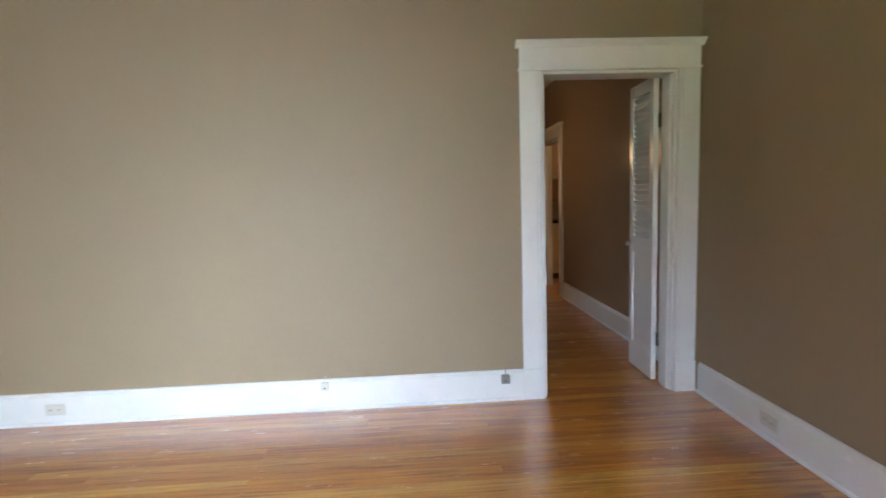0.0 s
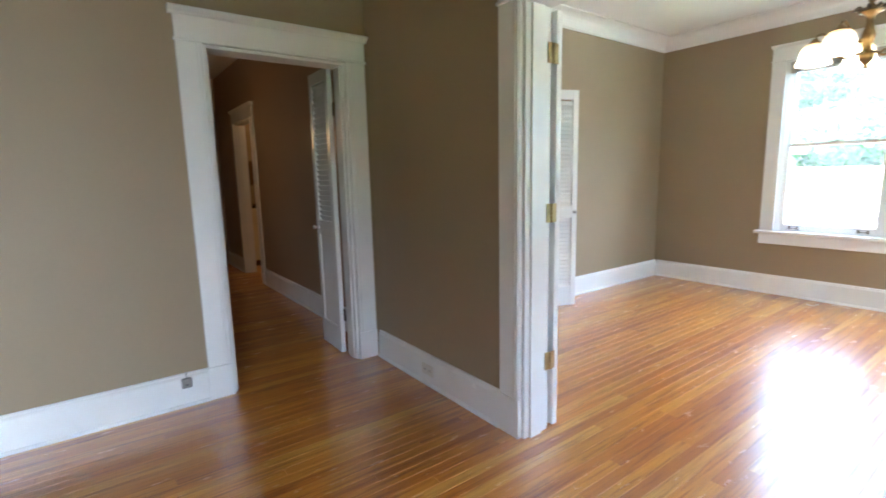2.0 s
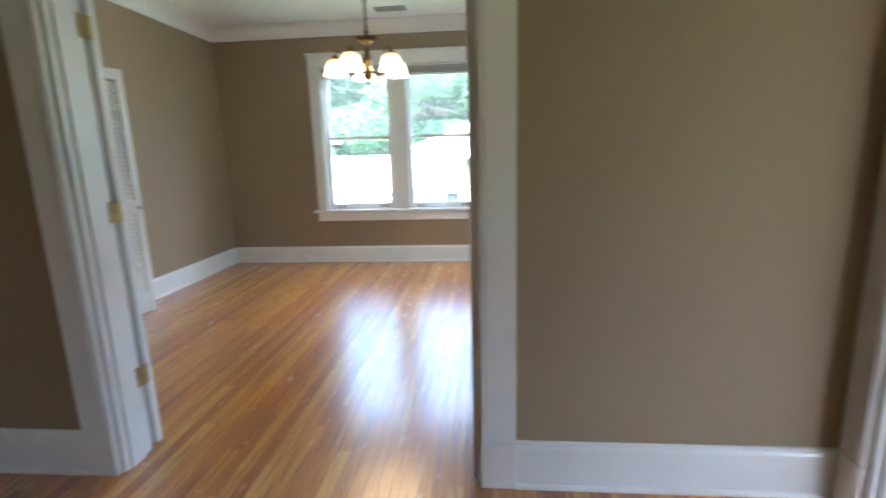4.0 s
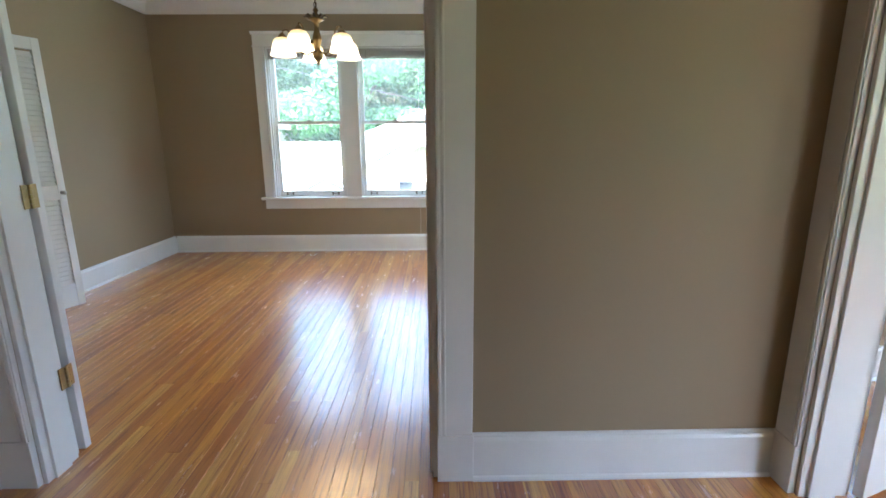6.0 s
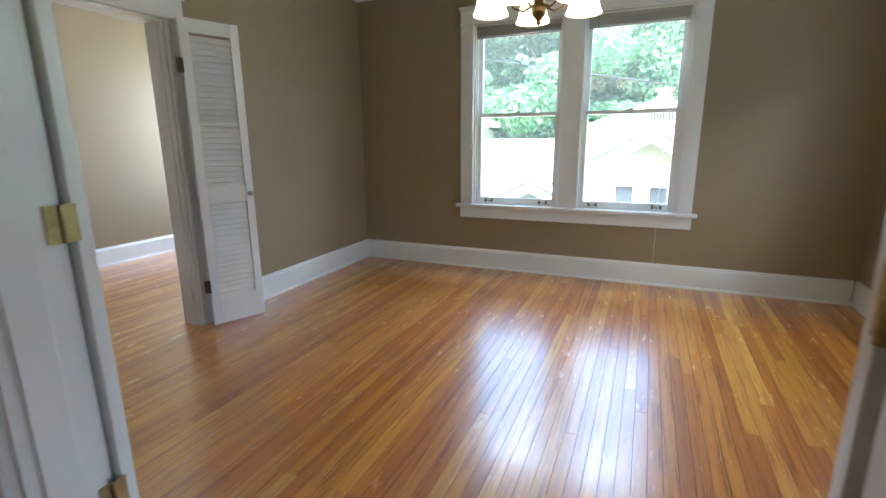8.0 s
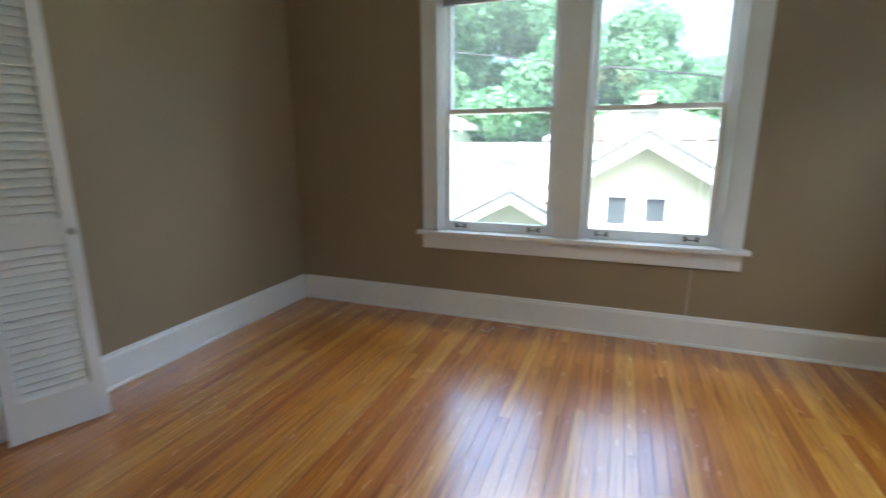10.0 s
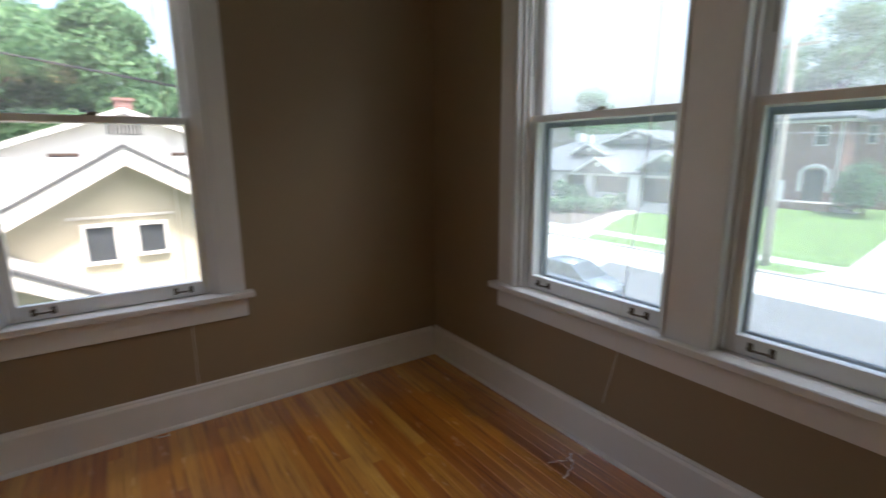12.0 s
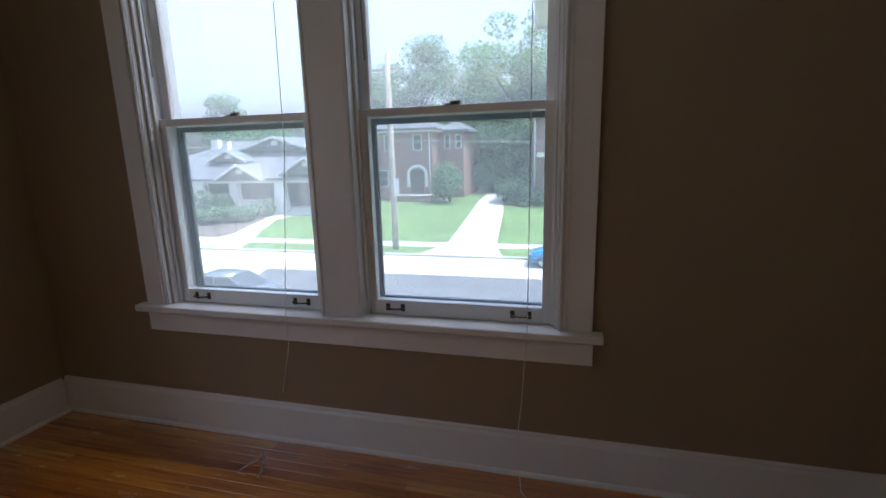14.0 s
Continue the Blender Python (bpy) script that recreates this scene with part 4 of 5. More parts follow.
# the neighbour to the east
nb = thing("neighbour_house", pose(0, -0.14, -0.03), "cream stucco bungalow with pale shingled gables next door", "house")
bm = bmesh.new()
gable_roof(bm, (15.0, 1.33), 5.9, 0.655, -7.0, 14.0, along="y")
part("main_roof", bm, M_ROOF_LIGHT, nb, "pale sunlit shingle roof")
bm = bmesh.new()
gable_wall(bm, (15.0, 1.10), 5.2, 0.655, -6.6, 13.6, -5.45, along="y")
part("wall", bm, M_STUCCO, nb)
bm = bmesh.new()
gable_roof(bm, (-2.56, 1.49), 3.1, 0.59, 9.15, 16.0)
part("gable_roof", bm, M_ROOF_LIGHT, nb)
bm = bmesh.new()
gable_wall(bm, (-2.56, 1.30), 2.7, 0.59, 9.36, 15.9, -5.45)
part("gable_wall", bm, M_STUCCO, nb, "cream stucco gable")
bm = bmesh.new()
gable_roof(bm, (-0.50, 0.53), 2.4, 0.53, 8.55, 12.5)
part("porch_roof", bm, M_ROOF_LIGHT, nb)
bm = bmesh.new()
gable_wall(bm, (-0.50, 0.35), 2.0, 0.53, 8.72, 12.4, -5.45)
part("porch_wall", bm, M_STUCCO, nb, "cream stucco porch gable")
for (c, z, half, slope, x, dep) in ((-2.56, 1.47, 3.1, 0.59, 9.12, 0.22), (-0.50, 0.51, 2.4, 0.53, 8.52, 0.17)):
    for s in (-1, 1):
        bm = bmesh.new()
        prism(bm, [(x, c, z), (x, c + s * half, z - half * slope), (x, c + s * half, z - half * slope - dep), (x, c, z - dep)], (-0.05, 0, 0))
        part("bargeboard", bm, M_BARGE, nb, "white bargeboard")
for (c, z, half, slope, x) in ((-2.56, 1.495, 3.12, 0.59, 9.06), (-0.50, 0.535, 2.42, 0.53, 8.46)):
    for s in (-1, 1):
        bm = bmesh.new()
        prism(bm, [(x, c, z + 0.035), (x, c + s * half, z + 0.035 - half * slope), (x, c + s * half, z - 0.022 - half * slope), (x, c, z - 0.022)], (0.12, 0, 0))
        part("shingle_edge", bm, M_ROOF_DARK, nb, "dark shingle edge")
for y0, y1, z0, z1 in ((-2.34, -1.99, -0.06, 0.44), (-2.94, -2.60, 0.01, 0.43)):
    house_window(nb, y0 - 0.03, y1 + 0.03, 9.36, z0 - 0.03, z1 + 0.03, -1, M_BARGE, "x", 0.045, False)
boxed("ledge", (9.33, 9.36, -3.08, -1.82, 0.54, 0.57), M_BARGE, nb)
boxed("roof_vent", (14.02, 14.30, 0.62, 1.05, 0.60, 0.86), M_ROOF_DARK, nb, "low dark roof vent")

hb = thing("white_house", pose(0, -0.58, -0.38), "white gabled house with a brick chimney behind the neighbour's roof", "house")
bm = bmesh.new()
gable_roof(bm, (-2.45, 3.32), 3.9, 0.36, 21.5, 30.0)
part("roof", bm, M_ROOF_LIGHT, hb)
bm = bmesh.new()
gable_wall(bm, (-2.45, 3.14), 3.5, 0.36, 22.0, 29.5, -5.45)
part("wall", bm, M_SIDING, hb)
for s in (-1, 1):
    bm = bmesh.new()
    prism(bm, [(21.48, -2.45, 3.30), (21.48, -2.45 + s * 3.9, 3.30 - 1.404), (21.48, -2.45 + s * 3.9, 3.12 - 1.404), (21.48, -2.45, 3.12)], (-0.06, 0, 0))
    part("bargeboard", bm, M_BARGE, hb)
for y0, y1 in ((-1.05, -0.20), (-4.45, -3.80), (-5.30, -4.70), (-5.95, -5.45)):
    house_window(hb, y0, y1, 22.0, 0.95, 1.78, -1, M_BROWN, "x")
av = boxed("attic_vent", (21.95, 22.0, -2.98, -1.92, 2.42, 2.86), M_DARK, hb, "slatted attic vent")
for i in range(9):
    boxed("slat", (21.92, 21.949, -2.95 + i * 0.115, -2.90 + i * 0.115, 2.44, 2.84), M_BARGE, av)
ch = boxed("chimney", (22.5, 23.0, -2.80, -2.25, 2.5, 3.62), M_BRICK, hb, "red brick chimney", bevel=0)
boxed("cap", (22.45, 23.05, -2.86, -2.19, 3.62, 3.72), M_BRICK, ch, bevel=0)

hc = thing("far_house", pose(0, 0, 0), "white house with a low hipped roof among the trees", "house")


def hip_roof(bm, x0, x1, y0, y1, z, rise, thick=0.2):
    d = min(x1 - x0, y1 - y0) / 2
    lo = [bm.verts.new(p) for p in ((x0, y0, z - thick), (x1, y0, z - thick), (x1, y1, z - thick), (x0, y1, z - thick))]
    e = [bm.verts.new(p) for p in ((x0, y0, z), (x1, y0, z), (x1, y1, z), (x0, y1, z))]
    if x1 - x0 > y1 - y0:
        r = [bm.verts.new((x0 + d, (y0 + y1) / 2, z + rise)), bm.verts.new((x1 - d, (y0 + y1) / 2, z + rise))]
        faces = ((e[0], e[1], r[1], r[0]), (e[1], e[2], r[1]), (e[2], e[3], r[0], r[1]), (e[3], e[0], r[0]))
    else:
        r = [bm.verts.new(((x0 + x1) / 2, y0 + d, z + rise)), bm.verts.new(((x0 + x1) / 2, y1 - d, z + rise))]
        faces = ((e[0], e[1], r[0]), (e[1], e[2], r[1], r[0]), (e[2], e[3], r[1]), (e[3], e[0], r[0], r[1]))
    for f in faces:
        bm.faces.new(f)
    bm.faces.new(lo[::-1])
    for i in range(4):
        bm.faces.new((lo[i], lo[(i + 1) % 4], e[(i + 1) % 4], e[i]))


boxed("wall", (30.2, 38.0, 8.0, 16.0, -5.45, 2.0), M_SIDING, hc, bevel=0)
bm = bmesh.new()
hip_roof(bm, 29.4, 38.8, 6.9, 17.0, 2.3, 2.0)
part("roof", bm, M_ROOF_LIGHT, hc)
house_window(hc, 8.4, 9.0, 30.2, 0.9, 1.8, -1, M_SIDING, "x")
for i in range(12):
    boxed("eave_bracket", (29.5, 30.19, 7.2 + i * 0.8, 7.34 + i * 0.8, 1.90, 2.09), M_BARGE, hc)

# houses across the street
bh = thing("brick_house", pose(-1.1, 0, 0.94), "two-storey red brick house with white trim across the street", "house")
boxed("wall", (15.5, 27.0, -60.0, -48.3, -4.45, 2.55), M_BRICK, bh, bevel=0)
boxed("wing", (12.9, 15.5, -59.0, -51.0, -4.45, 2.45), M_BRICK, bh, bevel=0)
bm = bmesh.new()
hip_roof(bm, 14.8, 27.7, -60.7, -47.5, 2.75, 2.4)
rf = part("roof", bm, M_ROOF_GREY, bh)
bm = bmesh.new()
hip_roof(bm, 12.2, 15.9, -59.6, -50.3, 2.6, 0.9)
part("wing_roof", bm, M_ROOF_GREY, bh)
boxed("cornice", (15.0, 27.5, -60.5, -47.7, 2.38, 2.56), M_BARGE, bh, "white eaves board")
for x0, x1, z0, z1 in ((16.55, 17.45, 0.6, 2.15), (19.6, 20.5, 0.6, 2.15), (22.4, 23.3, 0.6, 2.15), (20.2, 21.8, -3.0, -1.3)):
    house_window(bh, x0, x1, -48.3, z0, z1, 1, M_BARGE)
for x0, x1 in ((13.1, 13.7), (14.3, 14.9)):
    house_window(bh, x0, x1, -51.0, 0.7, 2.1, 1, M_BARGE)
bm = bmesh.new()
arc = [(17.1 + 0.95 * math.cos(a), -48.25, -1.75 + 0.80 * math.sin(a)) for a in [math.pi * k / 12 for k in range(13)]]
tube(bm, [(18.05, -48.25, -3.0)] + arc + [(16.15, -48.25, -3.0)], 0.16, 6)
part("porch_arch", bm, M_BARGE, bh, "white arched door surround")
boxed("door", (16.45, 17.75, -48.28, -48.2, -4.0, -1.3), M_DARK, bh, "dark recessed front door")
boxed("terrace", (15.3, 19.6, -48.3, -46.6, -4.45, -3.75), M_BRICK, bh, "low brick terrace", bevel=0)
for i in range(3):
    boxed("step", (15.6 - 0.5 * i - 0.8, 15.6 - 0.5 * i, -47.9, -46.9, -4.45, -3.95 - 0.16 * i), M_CONC, bh)
bm = bmesh.new()
tube(bm, [(15.75, -48.2, 2.35), (15.75, -48.22, 1.0), (15.75, -48.22, -4.3)], 0.07, 6)
part("downpipe", bm, M_BARGE, bh, "white downpipe")
bk = thing("brick_house", pose(-0.75, 0, 0.92), "red brick house with a white porch roof beside the driveway", "house")
boxed("wall", (-8.0, 5.2, -58.0, -46.6, -4.45, 3.2), M_BRICK, bk, bevel=0)
bm = bmesh.new()
hip_roof(bm, -8.7, 5.9, -58.7, -45.9, 3.4, 2.4)
part("roof", bm, M_ROOF_GREY, bk)
boxed("porch_roof", (0.2, 4.7, -46.6, -44.6, -0.25, 0.15), M_BARGE, bk, "white porch roof")
for x0, x1, z0, z1 in ((3.0, 4.0, 0.9, 2.5), (0.6, 1.6, 0.9, 2.5), (2.6, 4.2, -2.9, -1.0)):
    house_window(bk, x0, x1, -46.6, z0, z1, 1, M_BARGE)
bm = bmesh.new()
tube(bm, [(5.05, -46.5, 3.1), (5.05, -46.5, 0.0), (5.05, -46.5, -4.3)], 0.08, 6)
part("downpipe", bm, M_BARGE, bk)

bg = thing("bungalow", pose(0, 0, 0), "grey-roofed bungalow with white porch columns and gables", "house")
bm = bmesh.new()
hip_roof(bm, 21.6, 46.0, -57.4, -40.5, -0.62, 3.7)
part("roof", bm, M_ROOF_GREY, bg, "grey-blue shingle roof")
boxed("wall", (22.6, 45.0, -56.4, -42.6, -4.6, -0.80), M_SIDING, bg, bevel=0)
for cx, z, half, slope, y0, depth in ((30.1, 3.30, 4.6, 0.30, -45.0, 6.0), (34.1, 2.05, 2.3, 0.46, -43.0, 4.0), (30.65, 0.68, 2.6, 0.54, -39.9, 4.5), (23.9, 1.22, 2.6, 0.58, -40.2, 5.0)):
    bm = bmesh.new()
    gable_roof(bm, (cx, z), half, slope, y0, y0 - depth, 0.14, along="y")
    part("gable_roof", bm, M_ROOF_GREY, bg)
    w = half * 0.9
    bm = bmesh.new()
    prism(bm, [(cx, y0 - 0.4, z - 0.16), (cx + w, y0 - 0.4, z - 0.16 - w * slope), (cx - w, y0 - 0.4, z - 0.16 - w * slope)], (0, -0.3, 0))
    gb = part("gable", bm, M_ROOF_GREY, bg, "grey shingled gable end")
    boxed("gable_vent", (cx - 0.35, cx + 0.35, y0 - 0.399, y0 - 0.34, z - 0.85, z - 0.45), M_BARGE, gb)
    for s in (-1, 1):
        bm = bmesh.new()
        prism(bm, [(cx, y0, z + 0.02), (cx + s * half, y0, z + 0.02 - half * slope), (cx + s * half, y0, z - half * slope - 0.20), (cx, y0, z - 0.20)], (0, 0.07, 0))
        part("bargeboard", bm, M_BARGE, bg, "white bargeboard")
boxed("porch_beam", (21.8, 36.2, -41.1, -40.7, -1.06, -0.76), M_BARGE, bg, "white porch beam")
for cx, low, high in ((26.85, 0.78, 0.46), (31.75, 0.52, 0.42), (35.6, 0.52, 0.42), (22.3, 0.52, 0.42)):
    bm = bmesh.new()
    prism(bm, [(cx - low, -41.2, -4.6), (cx + low, -41.2, -4.6), (cx + high, -41.2, -1.06), (cx - high, -41.2, -1.06)], (0, 0.6, 0))
    part("column", bm, M_BARGE, bg, "white tapered porch column")
# the porch's shade, put in as a dark sheet over the siding
boxed("porch_shade", (22.8, 36.0, -42.59, -42.4, -4.4, -0.82), M_DARK, bg, "dark sheet standing in for the shade in the porch")
boxed("porch_rail", (27.7, 35.0, -41.0, -40.9, -3.1, -2.6), M_BARGE, bg, "low white porch wall")
boxed("porch_floor", (22.0, 36.2, -42.4, -41.25, -4.6, -3.3), M_CONC, bg)
for i in range(4):
    boxed("step", (23.2, 26.0, -41.24 + 0.32 * i, -40.93 + 0.32 * i, -4.6, -3.38 - 0.14 * i), M_CONC, bg)
for x0, x1, y1, z0, z1 in ((38.1, 39.0, -47.0, 1.2, 3.25), (36.4, 37.1, -46.4, 1.2, 3.0)):
    boxed("chimney", (x0, x1, y1 - 0.6, y1, z0, z1), M_SIDING, bg, "white chimney")


# ---- vehicles ----
def car(at, paint, label):
    ob = thing("car", at, label, "car", "parked cars")
    side = [(-2.05, 0.30), (2.0, 0.28), (2.12, 0.50), (2.06, 0.72), (1.25, 0.94), (-1.55, 0.98), (-2.0, 0.92), (-2.12, 0.62)]
    bm = bmesh.new()
    prism(bm, [(x, -0.86, z) for x, z in side], (0, 1.72, 0))
    bmesh.ops.bevel(bm, geom=bm.edges[:], offset=0.10, segments=3, affect="EDGES")
    part("body", bm, paint, ob, smooth=True)
    bm = bmesh.new()
    low, high = [(1.15, 0.93), (-1.75, 0.95)], [(0.30, 1.42), (-1.15, 1.44)]
    a = [bm.verts.new((x, s * 0.80, z)) for x, z in low for s in (-1, 1)]
    b = [bm.verts.new((x, s * 0.62, z)) for x, z in high for s in (-1, 1)]
    for f in ((a[0], a[1], b[1], b[0]), (a[2], b[2], b[3], a[3]), (a[0], b[0], b[2], a[2]), (a[1], a[3], b[3], b[1])):
        bm.faces.new(f)
    part("glasshouse", bm, M_DARK, ob, "dark car windows")
    bm = bmesh.new()
    box(bm, -1.18, 0.32, -0.64, 0.64, 1.40, 1.47)
    bmesh.ops.bevel(bm, geom=bm.edges[:], offset=0.03, segments=2, affect="EDGES")
    part("roof", bm, paint, ob, smooth=True)
    bm = bmesh.new()
    for s in (-1, 1):
        tube(bm, [(1.16, s * 0.79, 0.93), (0.31, s * 0.63, 1.43)], 0.035, 6)
        tube(bm, [(-1.76, s * 0.79, 0.94), (-1.16, s * 0.63, 1.43)], 0.045, 6)
        tube(bm, [(-0.35, s * 0.80, 0.94), (-0.40, s * 0.63, 1.43)], 0.03, 6)
    part("pillars", bm, paint, ob)
    for x in (1.32, -1.32):
        for s in (-1, 1):
            bm = bmesh.new()
            lathe(bm, [(0.20, -0.10), (0.30, -0.10), (0.325, -0.06), (0.325, 0.06), (0.30, 0.10), (0.20, 0.10)], 24)
            bm.transform(Matrix.Rotation(radians(90), 4, "X"))
            w = part("wheel", bm, M_RUBBER, ob, "black tyre", smooth=True)
            w.matrix_basis = pose(x, s * 0.80, 0.325)
            bm = bmesh.new()
            lathe(bm, [(0.0, 0.07), (0.05, 0.08), (0.06, 0.05), (0.19, 0.06), (0.205, 0.09), (0.205, -0.09), (0.0, -0.09)], 20, wave=lambda k, a: 0)
            bm.transform(Matrix.Rotation(radians(90 * -s), 4, "X"))
            part("rim", bm, M_STEEL, w, "silver wheel rim")
    for s in (-1, 1):
        boxed("headlight", (1.90, 2.10, s * 0.62 - 0.17, s * 0.62 + 0.17, 0.62, 0.74), M_STEEL, ob, bevel=0.02)
    return ob


car(pose(1.2, -28.2, -4.868, 0, 0, 0), M_BLUE, "bright blue hatchback parked at the far kerb")
car(pose(14.9, -18.8, -4.868, 0, 0, 180), M_SILVER, "slate grey car parked in the street")


# ---- poles and wires ----
pole = thing("utility_pole", pose(12.0, -30.6, -4.82), "weathered wooden utility pole beside the pavement", "pole")
bm = bmesh.new()
lathe(bm, [(0, -0.1), (0.21, -0.1), (0.19, 6.0), (0.15, 12.0), (0, 12.05)], 12)
part("post", bm, M_POLE, pole, smooth=True)
boxed("crossarm", (-1.1, 1.1, -0.06, 0.06, 11.0, 11.14), M_POLE, pole)
boxed("sign_plate", (-0.45, -0.10, 0.10, 0.13, 3.55, 4.6), M_BARGE, pole)


def wire(p0, p1, sag, label, radius=0.018):
    bm = bmesh.new()
    p0, p1 = Vector(p0), Vector(p1)
    tube(bm, [p0.lerp(p1, k / 14) - Vector((0, 0, sag * 4 * (k / 14) * (1 - k / 14))) for k in range(15)], radius, 5)
    tagged(part("overhead_wire", bm, M_WIRE if radius < 0.01 else M_CABLE), label, "wire", "overhead wires")


wire((60, -32.0, 3.05), (12.0, -30.6, 2.14), 0.4, "grey overhead cable along the street")
wire((12.0, -30.6, 2.14), (-60, -36, 0.85), 0.5, "grey overhead cable along the street")
wire((12.0, -30.6, 2.49), (46, -46, 1.95), 0.9, "grey overhead cable along the street")
wire((26.0, 12.73, 7.06), (4.24, -3.60, 1.585), 0.05, "black service cable from a pole to the house wall", 0.009)
pole2 = thing("utility_pole", pose(26.1, 12.8, -5.45), "tall wooden utility pole beyond the neighbour's roof", "pole")
bm = bmesh.new()
lathe(bm, [(0, -0.1), (0.17, -0.1), (0.15, 6.0), (0.12, 12.7), (0, 12.75)], 12)
part("post", bm, M_POLE, pole2, smooth=True)


# ---- trees and shrubs ----
def leaves(bmlist, centres, count, size, seed):
    """Small bent leaf sprays scattered over the clumps of a crown."""
    r = np.random.RandomState(seed)
    c = np.array(centres, float)
    w = c[:, 3] ** 2
    k = c[r.choice(len(c), count, p=w / w.sum())]
    d = r.normal(size=(count, 3))
    d /= np.linalg.norm(d, axis=1)[:, None]
    flat = np.ones((count, 3))
    flat[:, 2] = k[:, 4]
    p = k[:, :3] + d * flat * (k[:, 3] * (0.55 + 0.55 * r.rand(count) ** 0.6))[:, None]
    n = d * 0.6 + r.normal(size=(count, 3)) * 0.6 + np.array((0, 0, 0.5))
    n /= np.linalg.norm(n, axis=1)[:, None]
    u = np.cross(n, r.normal(size=(count, 3)))
    u /= np.linalg.norm(u, axis=1)[:, None]
    v = np.cross(n, u)
    s = (size * (0.5 + r.rand(count)))[:, None]
    verts = np.stack([p - u * s, p - v * s * 0.55 + n * s * 0.12, p + u * s, p + v * s * 0.55 + n * s * 0.12], axis=1).reshape(-1, 3)
    bmlist.append((verts.tolist(), np.arange(count * 4).reshape(-1, 4).tolist()))


def tree(x, y, base, height, spread, seed, material, label, count=5200, size=0.30, low=0.22):
    r = random.Random(seed)
    ob = thing("tree", pose(x, y, base), label, "tree", "trees round the houses")
    bm = bmesh.new()
    tube(bm, [(0, 0, -0.2), (0.1, 0.05, height * 0.25), (-0.1, 0.1, height * 0.5), (0.1, 0, height * 0.8)], [height * 0.028, height * 0.022, height * 0.016, height * 0.006], 10)
    for i in range(9):
        a, h = r.uniform(0, 6.28), height * r.uniform(0.28, 0.62)
        e = spread * r.uniform(0.5, 0.9)
        tube(bm, [(0, 0, h), (e * 0.5 * math.cos(a), e * 0.5 * math.sin(a), h + height * 0.10), (e * math.cos(a), e * math.sin(a), h + height * 0.2)], [height * 0.010, height * 0.007, height * 0.002], 6)
    part("trunk", bm, M_BARK, ob, smooth=True)
    centres = []
    for i in range(38):
        a, q = r.uniform(0, 6.28), r.random() ** 0.5
        z = r.uniform(low, 0.95)
        env = math.sin(math.pi * min(1, max(0.08, (z - low + 0.08) / (1.05 - low)))) ** 0.6
        centres.append((spread * env * q * math.cos(a), spread * env * q * math.sin(a), height * z, spread * r.uniform(0.22, 0.40), r.uniform(0.55, 0.85)))
    out = []
    leaves(out, centres, count, size, seed)
    me = bpy.data.meshes.new("crown")
    me.from_pydata(out[0][0], [], out[0][1])
    me.materials.append(material)
    part("crown", me, material, ob)
    return ob


def shrub(x, y, base, height, spread, seed, material, label, count=900, size=0.13):
    r = random.Random(seed)
    ob = thing("shrub", pose(x, y, base), label, "shrub", "shrubs by the houses")
    bm = bmesh.new()
    for i in range(6):
        a = r.uniform(0, 6.28)
        tube(bm, [(0, 0, -0.1), (spread * 0.5 * math.cos(a), spread * 0.5 * math.sin(a), height * 0.7)], [0.05, 0.015], 6)
    part("stems", bm, M_BARK, ob)
    centres = [(spread * r.uniform(-0.6, 0.6), spread * r.uniform(-0.5, 0.5), height * r.uniform(0.25, 0.8), spread * r.uniform(0.3, 0.5), height / spread * 0.6) for i in range(12)]
    out = []
    leaves(out, centres, count, size, seed)
    me = bpy.data.meshes.new("foliage")
    me.from_pydata(out[0][0], [], out[0][1])
    me.materials.append(material)
    part("foliage", me, material, ob)


TALL = "tall leafy green tree behind the houses"
for i, (x, y, h, s, m, n) in enumerate((
        (40, 3.5, 19, 7.5, M_LEAF, 9000), (37, 12.5, 21, 7.5, M_LEAF, 9000), (46, 22, 21, 9, M_LEAF_DARK, 6000), (52, 8, 22, 9, M_LEAF_DARK, 6000),
        (44, -4.0, 17.0, 5.8, M_LEAF, 9000), (49, -9.5, 13.5, 4.8, M_LEAF, 5000), (58, -3, 16, 7, M_LEAF_DARK, 4000), (34, 27, 18, 8, M_LEAF, 5000),
        (60, 20, 22, 10, M_LEAF_DARK, 5000), (64, 4, 20, 9, M_LEAF_DARK, 5000), (56, 13, 17, 8, M_LEAF_DARK, 5000), (47, 14, 14, 6, M_LEAF_DARK, 4000), (46, -1, 11, 5, M_LEAF_DARK, 4000))):
    tree(x, y, -5.4, h, s, 11 + i, m, TALL, int(n * 3.6), 0.23)
for i, (x, y, h, s, m, n) in enumerate((
        (22, -66, 19, 6.5, M_LEAF_DARK, 6000), (29, -68, 16, 6.5, M_LEAF_DARK, 5000), (8.5, -63, 22, 8.0, M_LEAF, 9000), (0, -66, 22, 8, M_LEAF_DARK, 5000), (14.5, -70, 15.5, 6.0, M_LEAF_DARK, 6000),
        (11.5, -59, 9.5, 4.5, M_LEAF_DARK, 5000), (7.2, -57, 8.5, 3.2, M_LEAF_DARK, 4000), (36, -70, 11, 6, M_LEAF_DARK, 4000), (48, -66, 10, 7, M_LEAF_DARK, 4000), (58, -72, 15.5, 4.0, M_LEAF_DARK, 2500))):
    tree(x - 1.4, y, -3.45, h, s, 51 + i, m, TALL, int(n * 2.8), 0.18, 0.16)
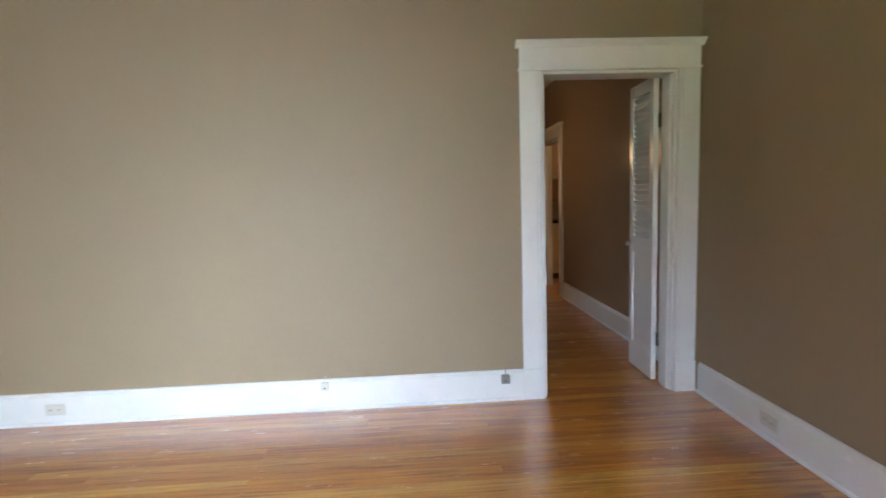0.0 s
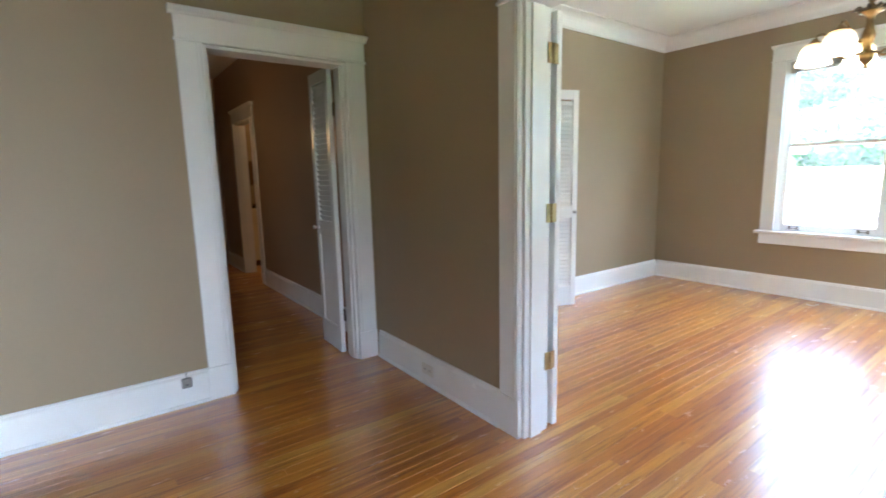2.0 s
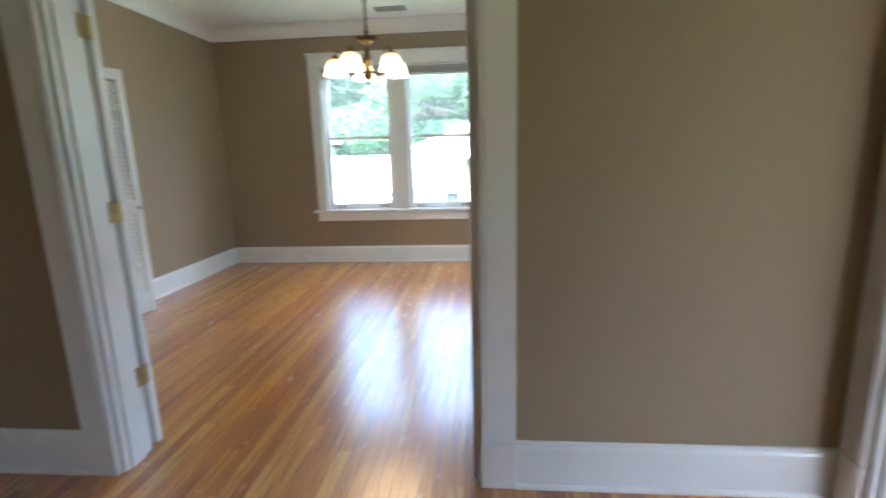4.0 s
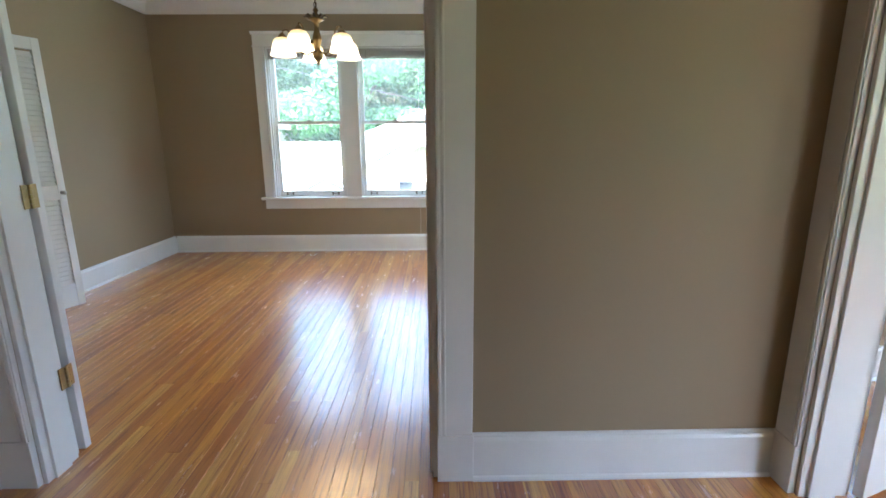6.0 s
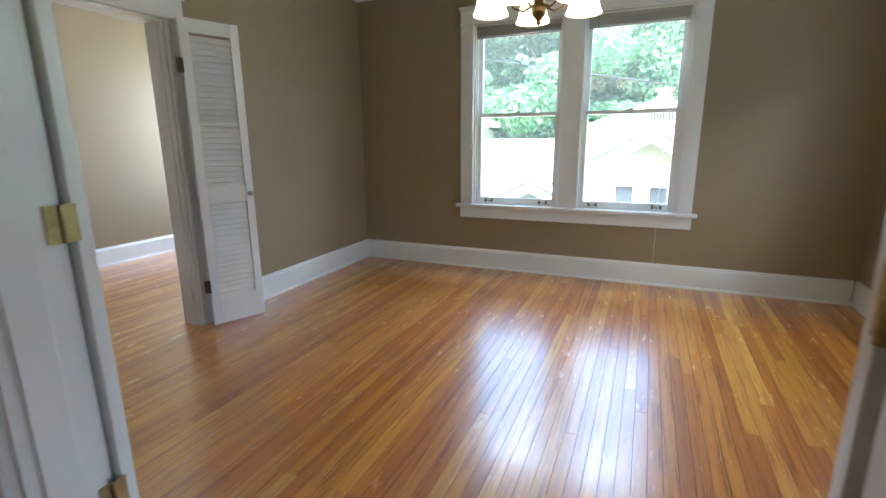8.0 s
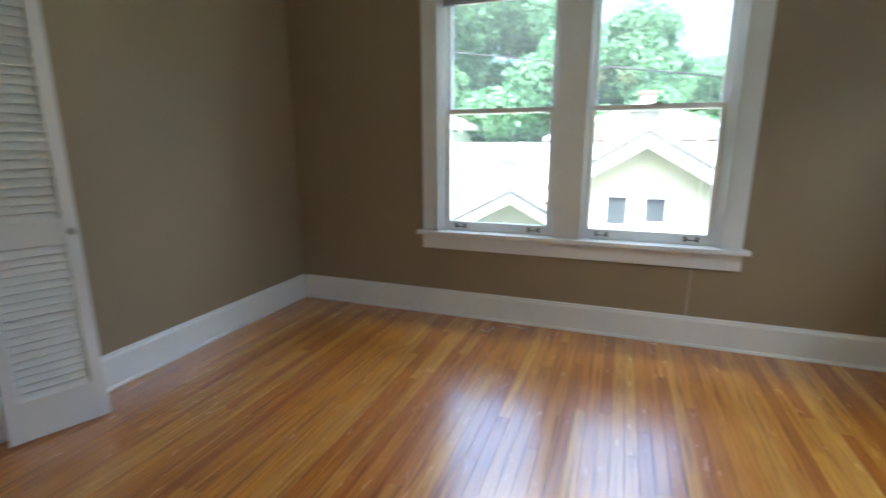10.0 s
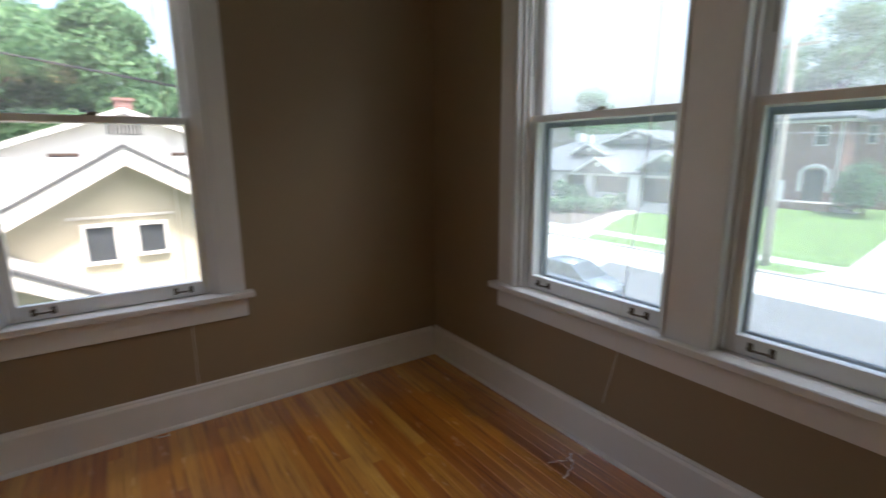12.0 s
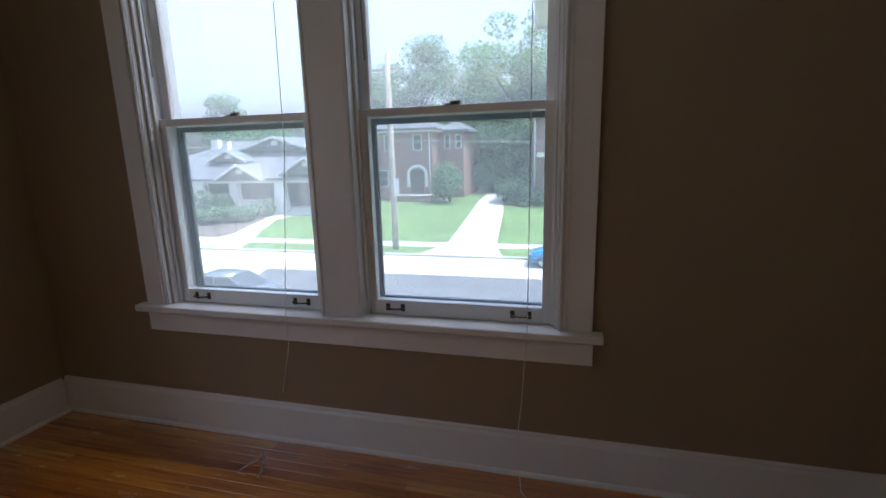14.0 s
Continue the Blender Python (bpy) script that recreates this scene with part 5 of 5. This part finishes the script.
for i, (x, y, h, s, m) in enumerate(((13.3, -46.4, 4.0, 1.9, M_LEAF_DARK), (14.2, -47.3, 2.6, 1.4, M_LEAF), (7.2, -46.3, 2.0, 1.7, M_LEAF_DARK), (5.2, -45.4, 1.6, 1.6, M_LEAF_DARK), (6.5, -49.0, 3.0, 1.7, M_LEAF_DARK),
                                     (29.6, -37.9, 1.3, 1.2, M_LEAF), (31.1, -37.5, 1.3, 1.2, M_LEAF), (32.6, -37.1, 1.4, 1.2, M_LEAF), (34.1, -36.7, 1.3, 1.2, M_LEAF), (35.6, -36.4, 1.3, 1.2, M_LEAF), (35.0, -39.4, 2.6, 1.5, M_LEAF_DARK), (33.2, -39.8, 2.1, 1.2, M_LEAF_DARK), (29.0, -39.6, 1.7, 1.1, M_LEAF_DARK))):
    shrub(x - 1.1, y, ground_z(y), h, s, 91 + i, m, "rounded green garden shrub", 1400, 0.16)


# ---- the house itself, outside ----
own = thing("own_house", pose(0, 0, 0), "white sided lower storey and roof of the house", "house")
boxed("lower_storey", (-5.10, 4.20, -4.42, 5.10, -5.45, -0.30), M_SIDING, own, bevel=0)
boxed("sunroom_base", (-3.40, 0.86, -7.30, -4.425, -5.45, -0.30), M_SIDING, own, bevel=0)
bm = bmesh.new()
hip_roof(bm, -5.75, 4.84, -5.07, 5.75, 3.10, 2.6, 0.15)
part("roof", bm, M_ROOF_GREY, own)
bm = bmesh.new()
hip_roof(bm, -3.9, 1.3, -7.9, -5.08, 3.10, 0.9, 0.15)
part("sunroom_roof", bm, M_ROOF_GREY, own)
aw = thing("porch_eave", pose(0.95, -5.15, 2.20), "grey boarded eave beside the street window", "eave")
for i in range(6):
    boxed("board", (0.0 + i * 0.11, 0.106 + i * 0.11, -0.95, 0.35, 0, 0.03), M_SIDING, aw)
boxed("fascia", (-0.02, 0.69, -0.98, -0.951, -0.02, 0.14), M_SIDING, aw)
boxed("bracket", (-0.05, 0.66, -0.3, -0.24, 0.031, 0.10), M_SIDING, aw)


# ---- scraps on the floor ----
for i, (x, y) in enumerate(((3.80, -1.51), (3.94, -1.66), (3.97, -2.64), (2.73, -4.14), (2.70, -4.11))):
    floor_cord(x, y, 5 + i)

# ---- floors, last ----
floor = tagged(boxed("floor", (-5.15, 4.24, -4.50, 0.32, -0.30, -0.021), M_SUB, bevel=0), "narrow varnished orange-brown wooden strip floor", "floor", kind="structure")
for nm, d in (("floor_hall", (-1.20, 4.24, 0.32, 5.15)), ("floor_sunroom", (-3.45, 0.90, -7.35, -4.501))):
    tagged(boxed(nm, (*d, -0.30, -0.021), M_SUB, bevel=0), "varnished wooden strip floor", "floor", kind="structure")
PITCH, THICK = 0.0575, 0.02


def plank_points(x0, x1, y0, y1):
    c = 0.0005
    lo = [(x0, y0, -THICK), (x1, y0, -THICK), (x1, y1, -THICK), (x0, y1, -THICK)]
    md = [(x, y, -c) for x, y, z in lo]
    up = [(x0 + c * 0.3, y0 + c, 0), (x1 - c * 0.3, y0 + c, 0), (x1 - c * 0.3, y1 - c, 0), (x0 + c * 0.3, y1 - c, 0)]
    return lo + md + up


def plank_faces(b):
    f = [(b + 8, b + 9, b + 10, b + 11)]
    for k in (0, 4):
        for i in range(4):
            j = (i + 1) % 4
            f.append((b + k + i, b + k + j, b + k + 4 + j, b + k + 4 + i))
    return f


rest_v, rest_f, kinds, made = [], [], {}, 0
rng = random.Random(3)


def lay(x_from, x_to, y_from, y_to, near):
    global made
    y = y_from
    while y < y_to - 0.01:
        x = x_from
        cut = rng.uniform(0.3, 2.6)
        while x < x_to - 1e-4:
            e = min(x_to, round(x + cut, 1))
            if x_to - e < 0.3:
                e = x_to
            cut = rng.uniform(1.1, 3.6)
            if near and (x + e) / 2 > -1.7 and made < 300:
                key = round(e - x, 2)
                if key not in kinds:
                    me = bpy.data.meshes.new("floorboard")
                    me.from_pydata(plank_points(0, e - x - 0.0006, 0, PITCH - 0.0010), [], plank_faces(0))
                    me.materials.append(M_FLOOR)
                    kinds[key] = me
                ob = new("floorboard", kinds[key])
                ob.parent = floor
                ob.matrix_basis = Matrix.Translation((x, y, 0))
                made += 1
            else:
                b = len(rest_v)
                rest_v.extend(plank_points(x, e - 0.0006, y, y + PITCH - 0.0010))
                rest_f.extend(plank_faces(b))
            x = e
        y += PITCH


lay(-5.1, 4.2, -4.46, 0.30, True)
lay(-1.2, 4.2, -4.46 + 83 * PITCH, 5.1, False)
lay(-3.4, 0.9, -4.46 - 49 * PITCH, -4.46, False)
me = bpy.data.meshes.new("floorboards")
me.from_pydata(rest_v, [], rest_f)
me.materials.append(M_FLOOR_JOINED)
ob = new("floorboards", me)
ob.parent = floor
tagged(ob, "varnished wooden floorboards", kind="stuff")
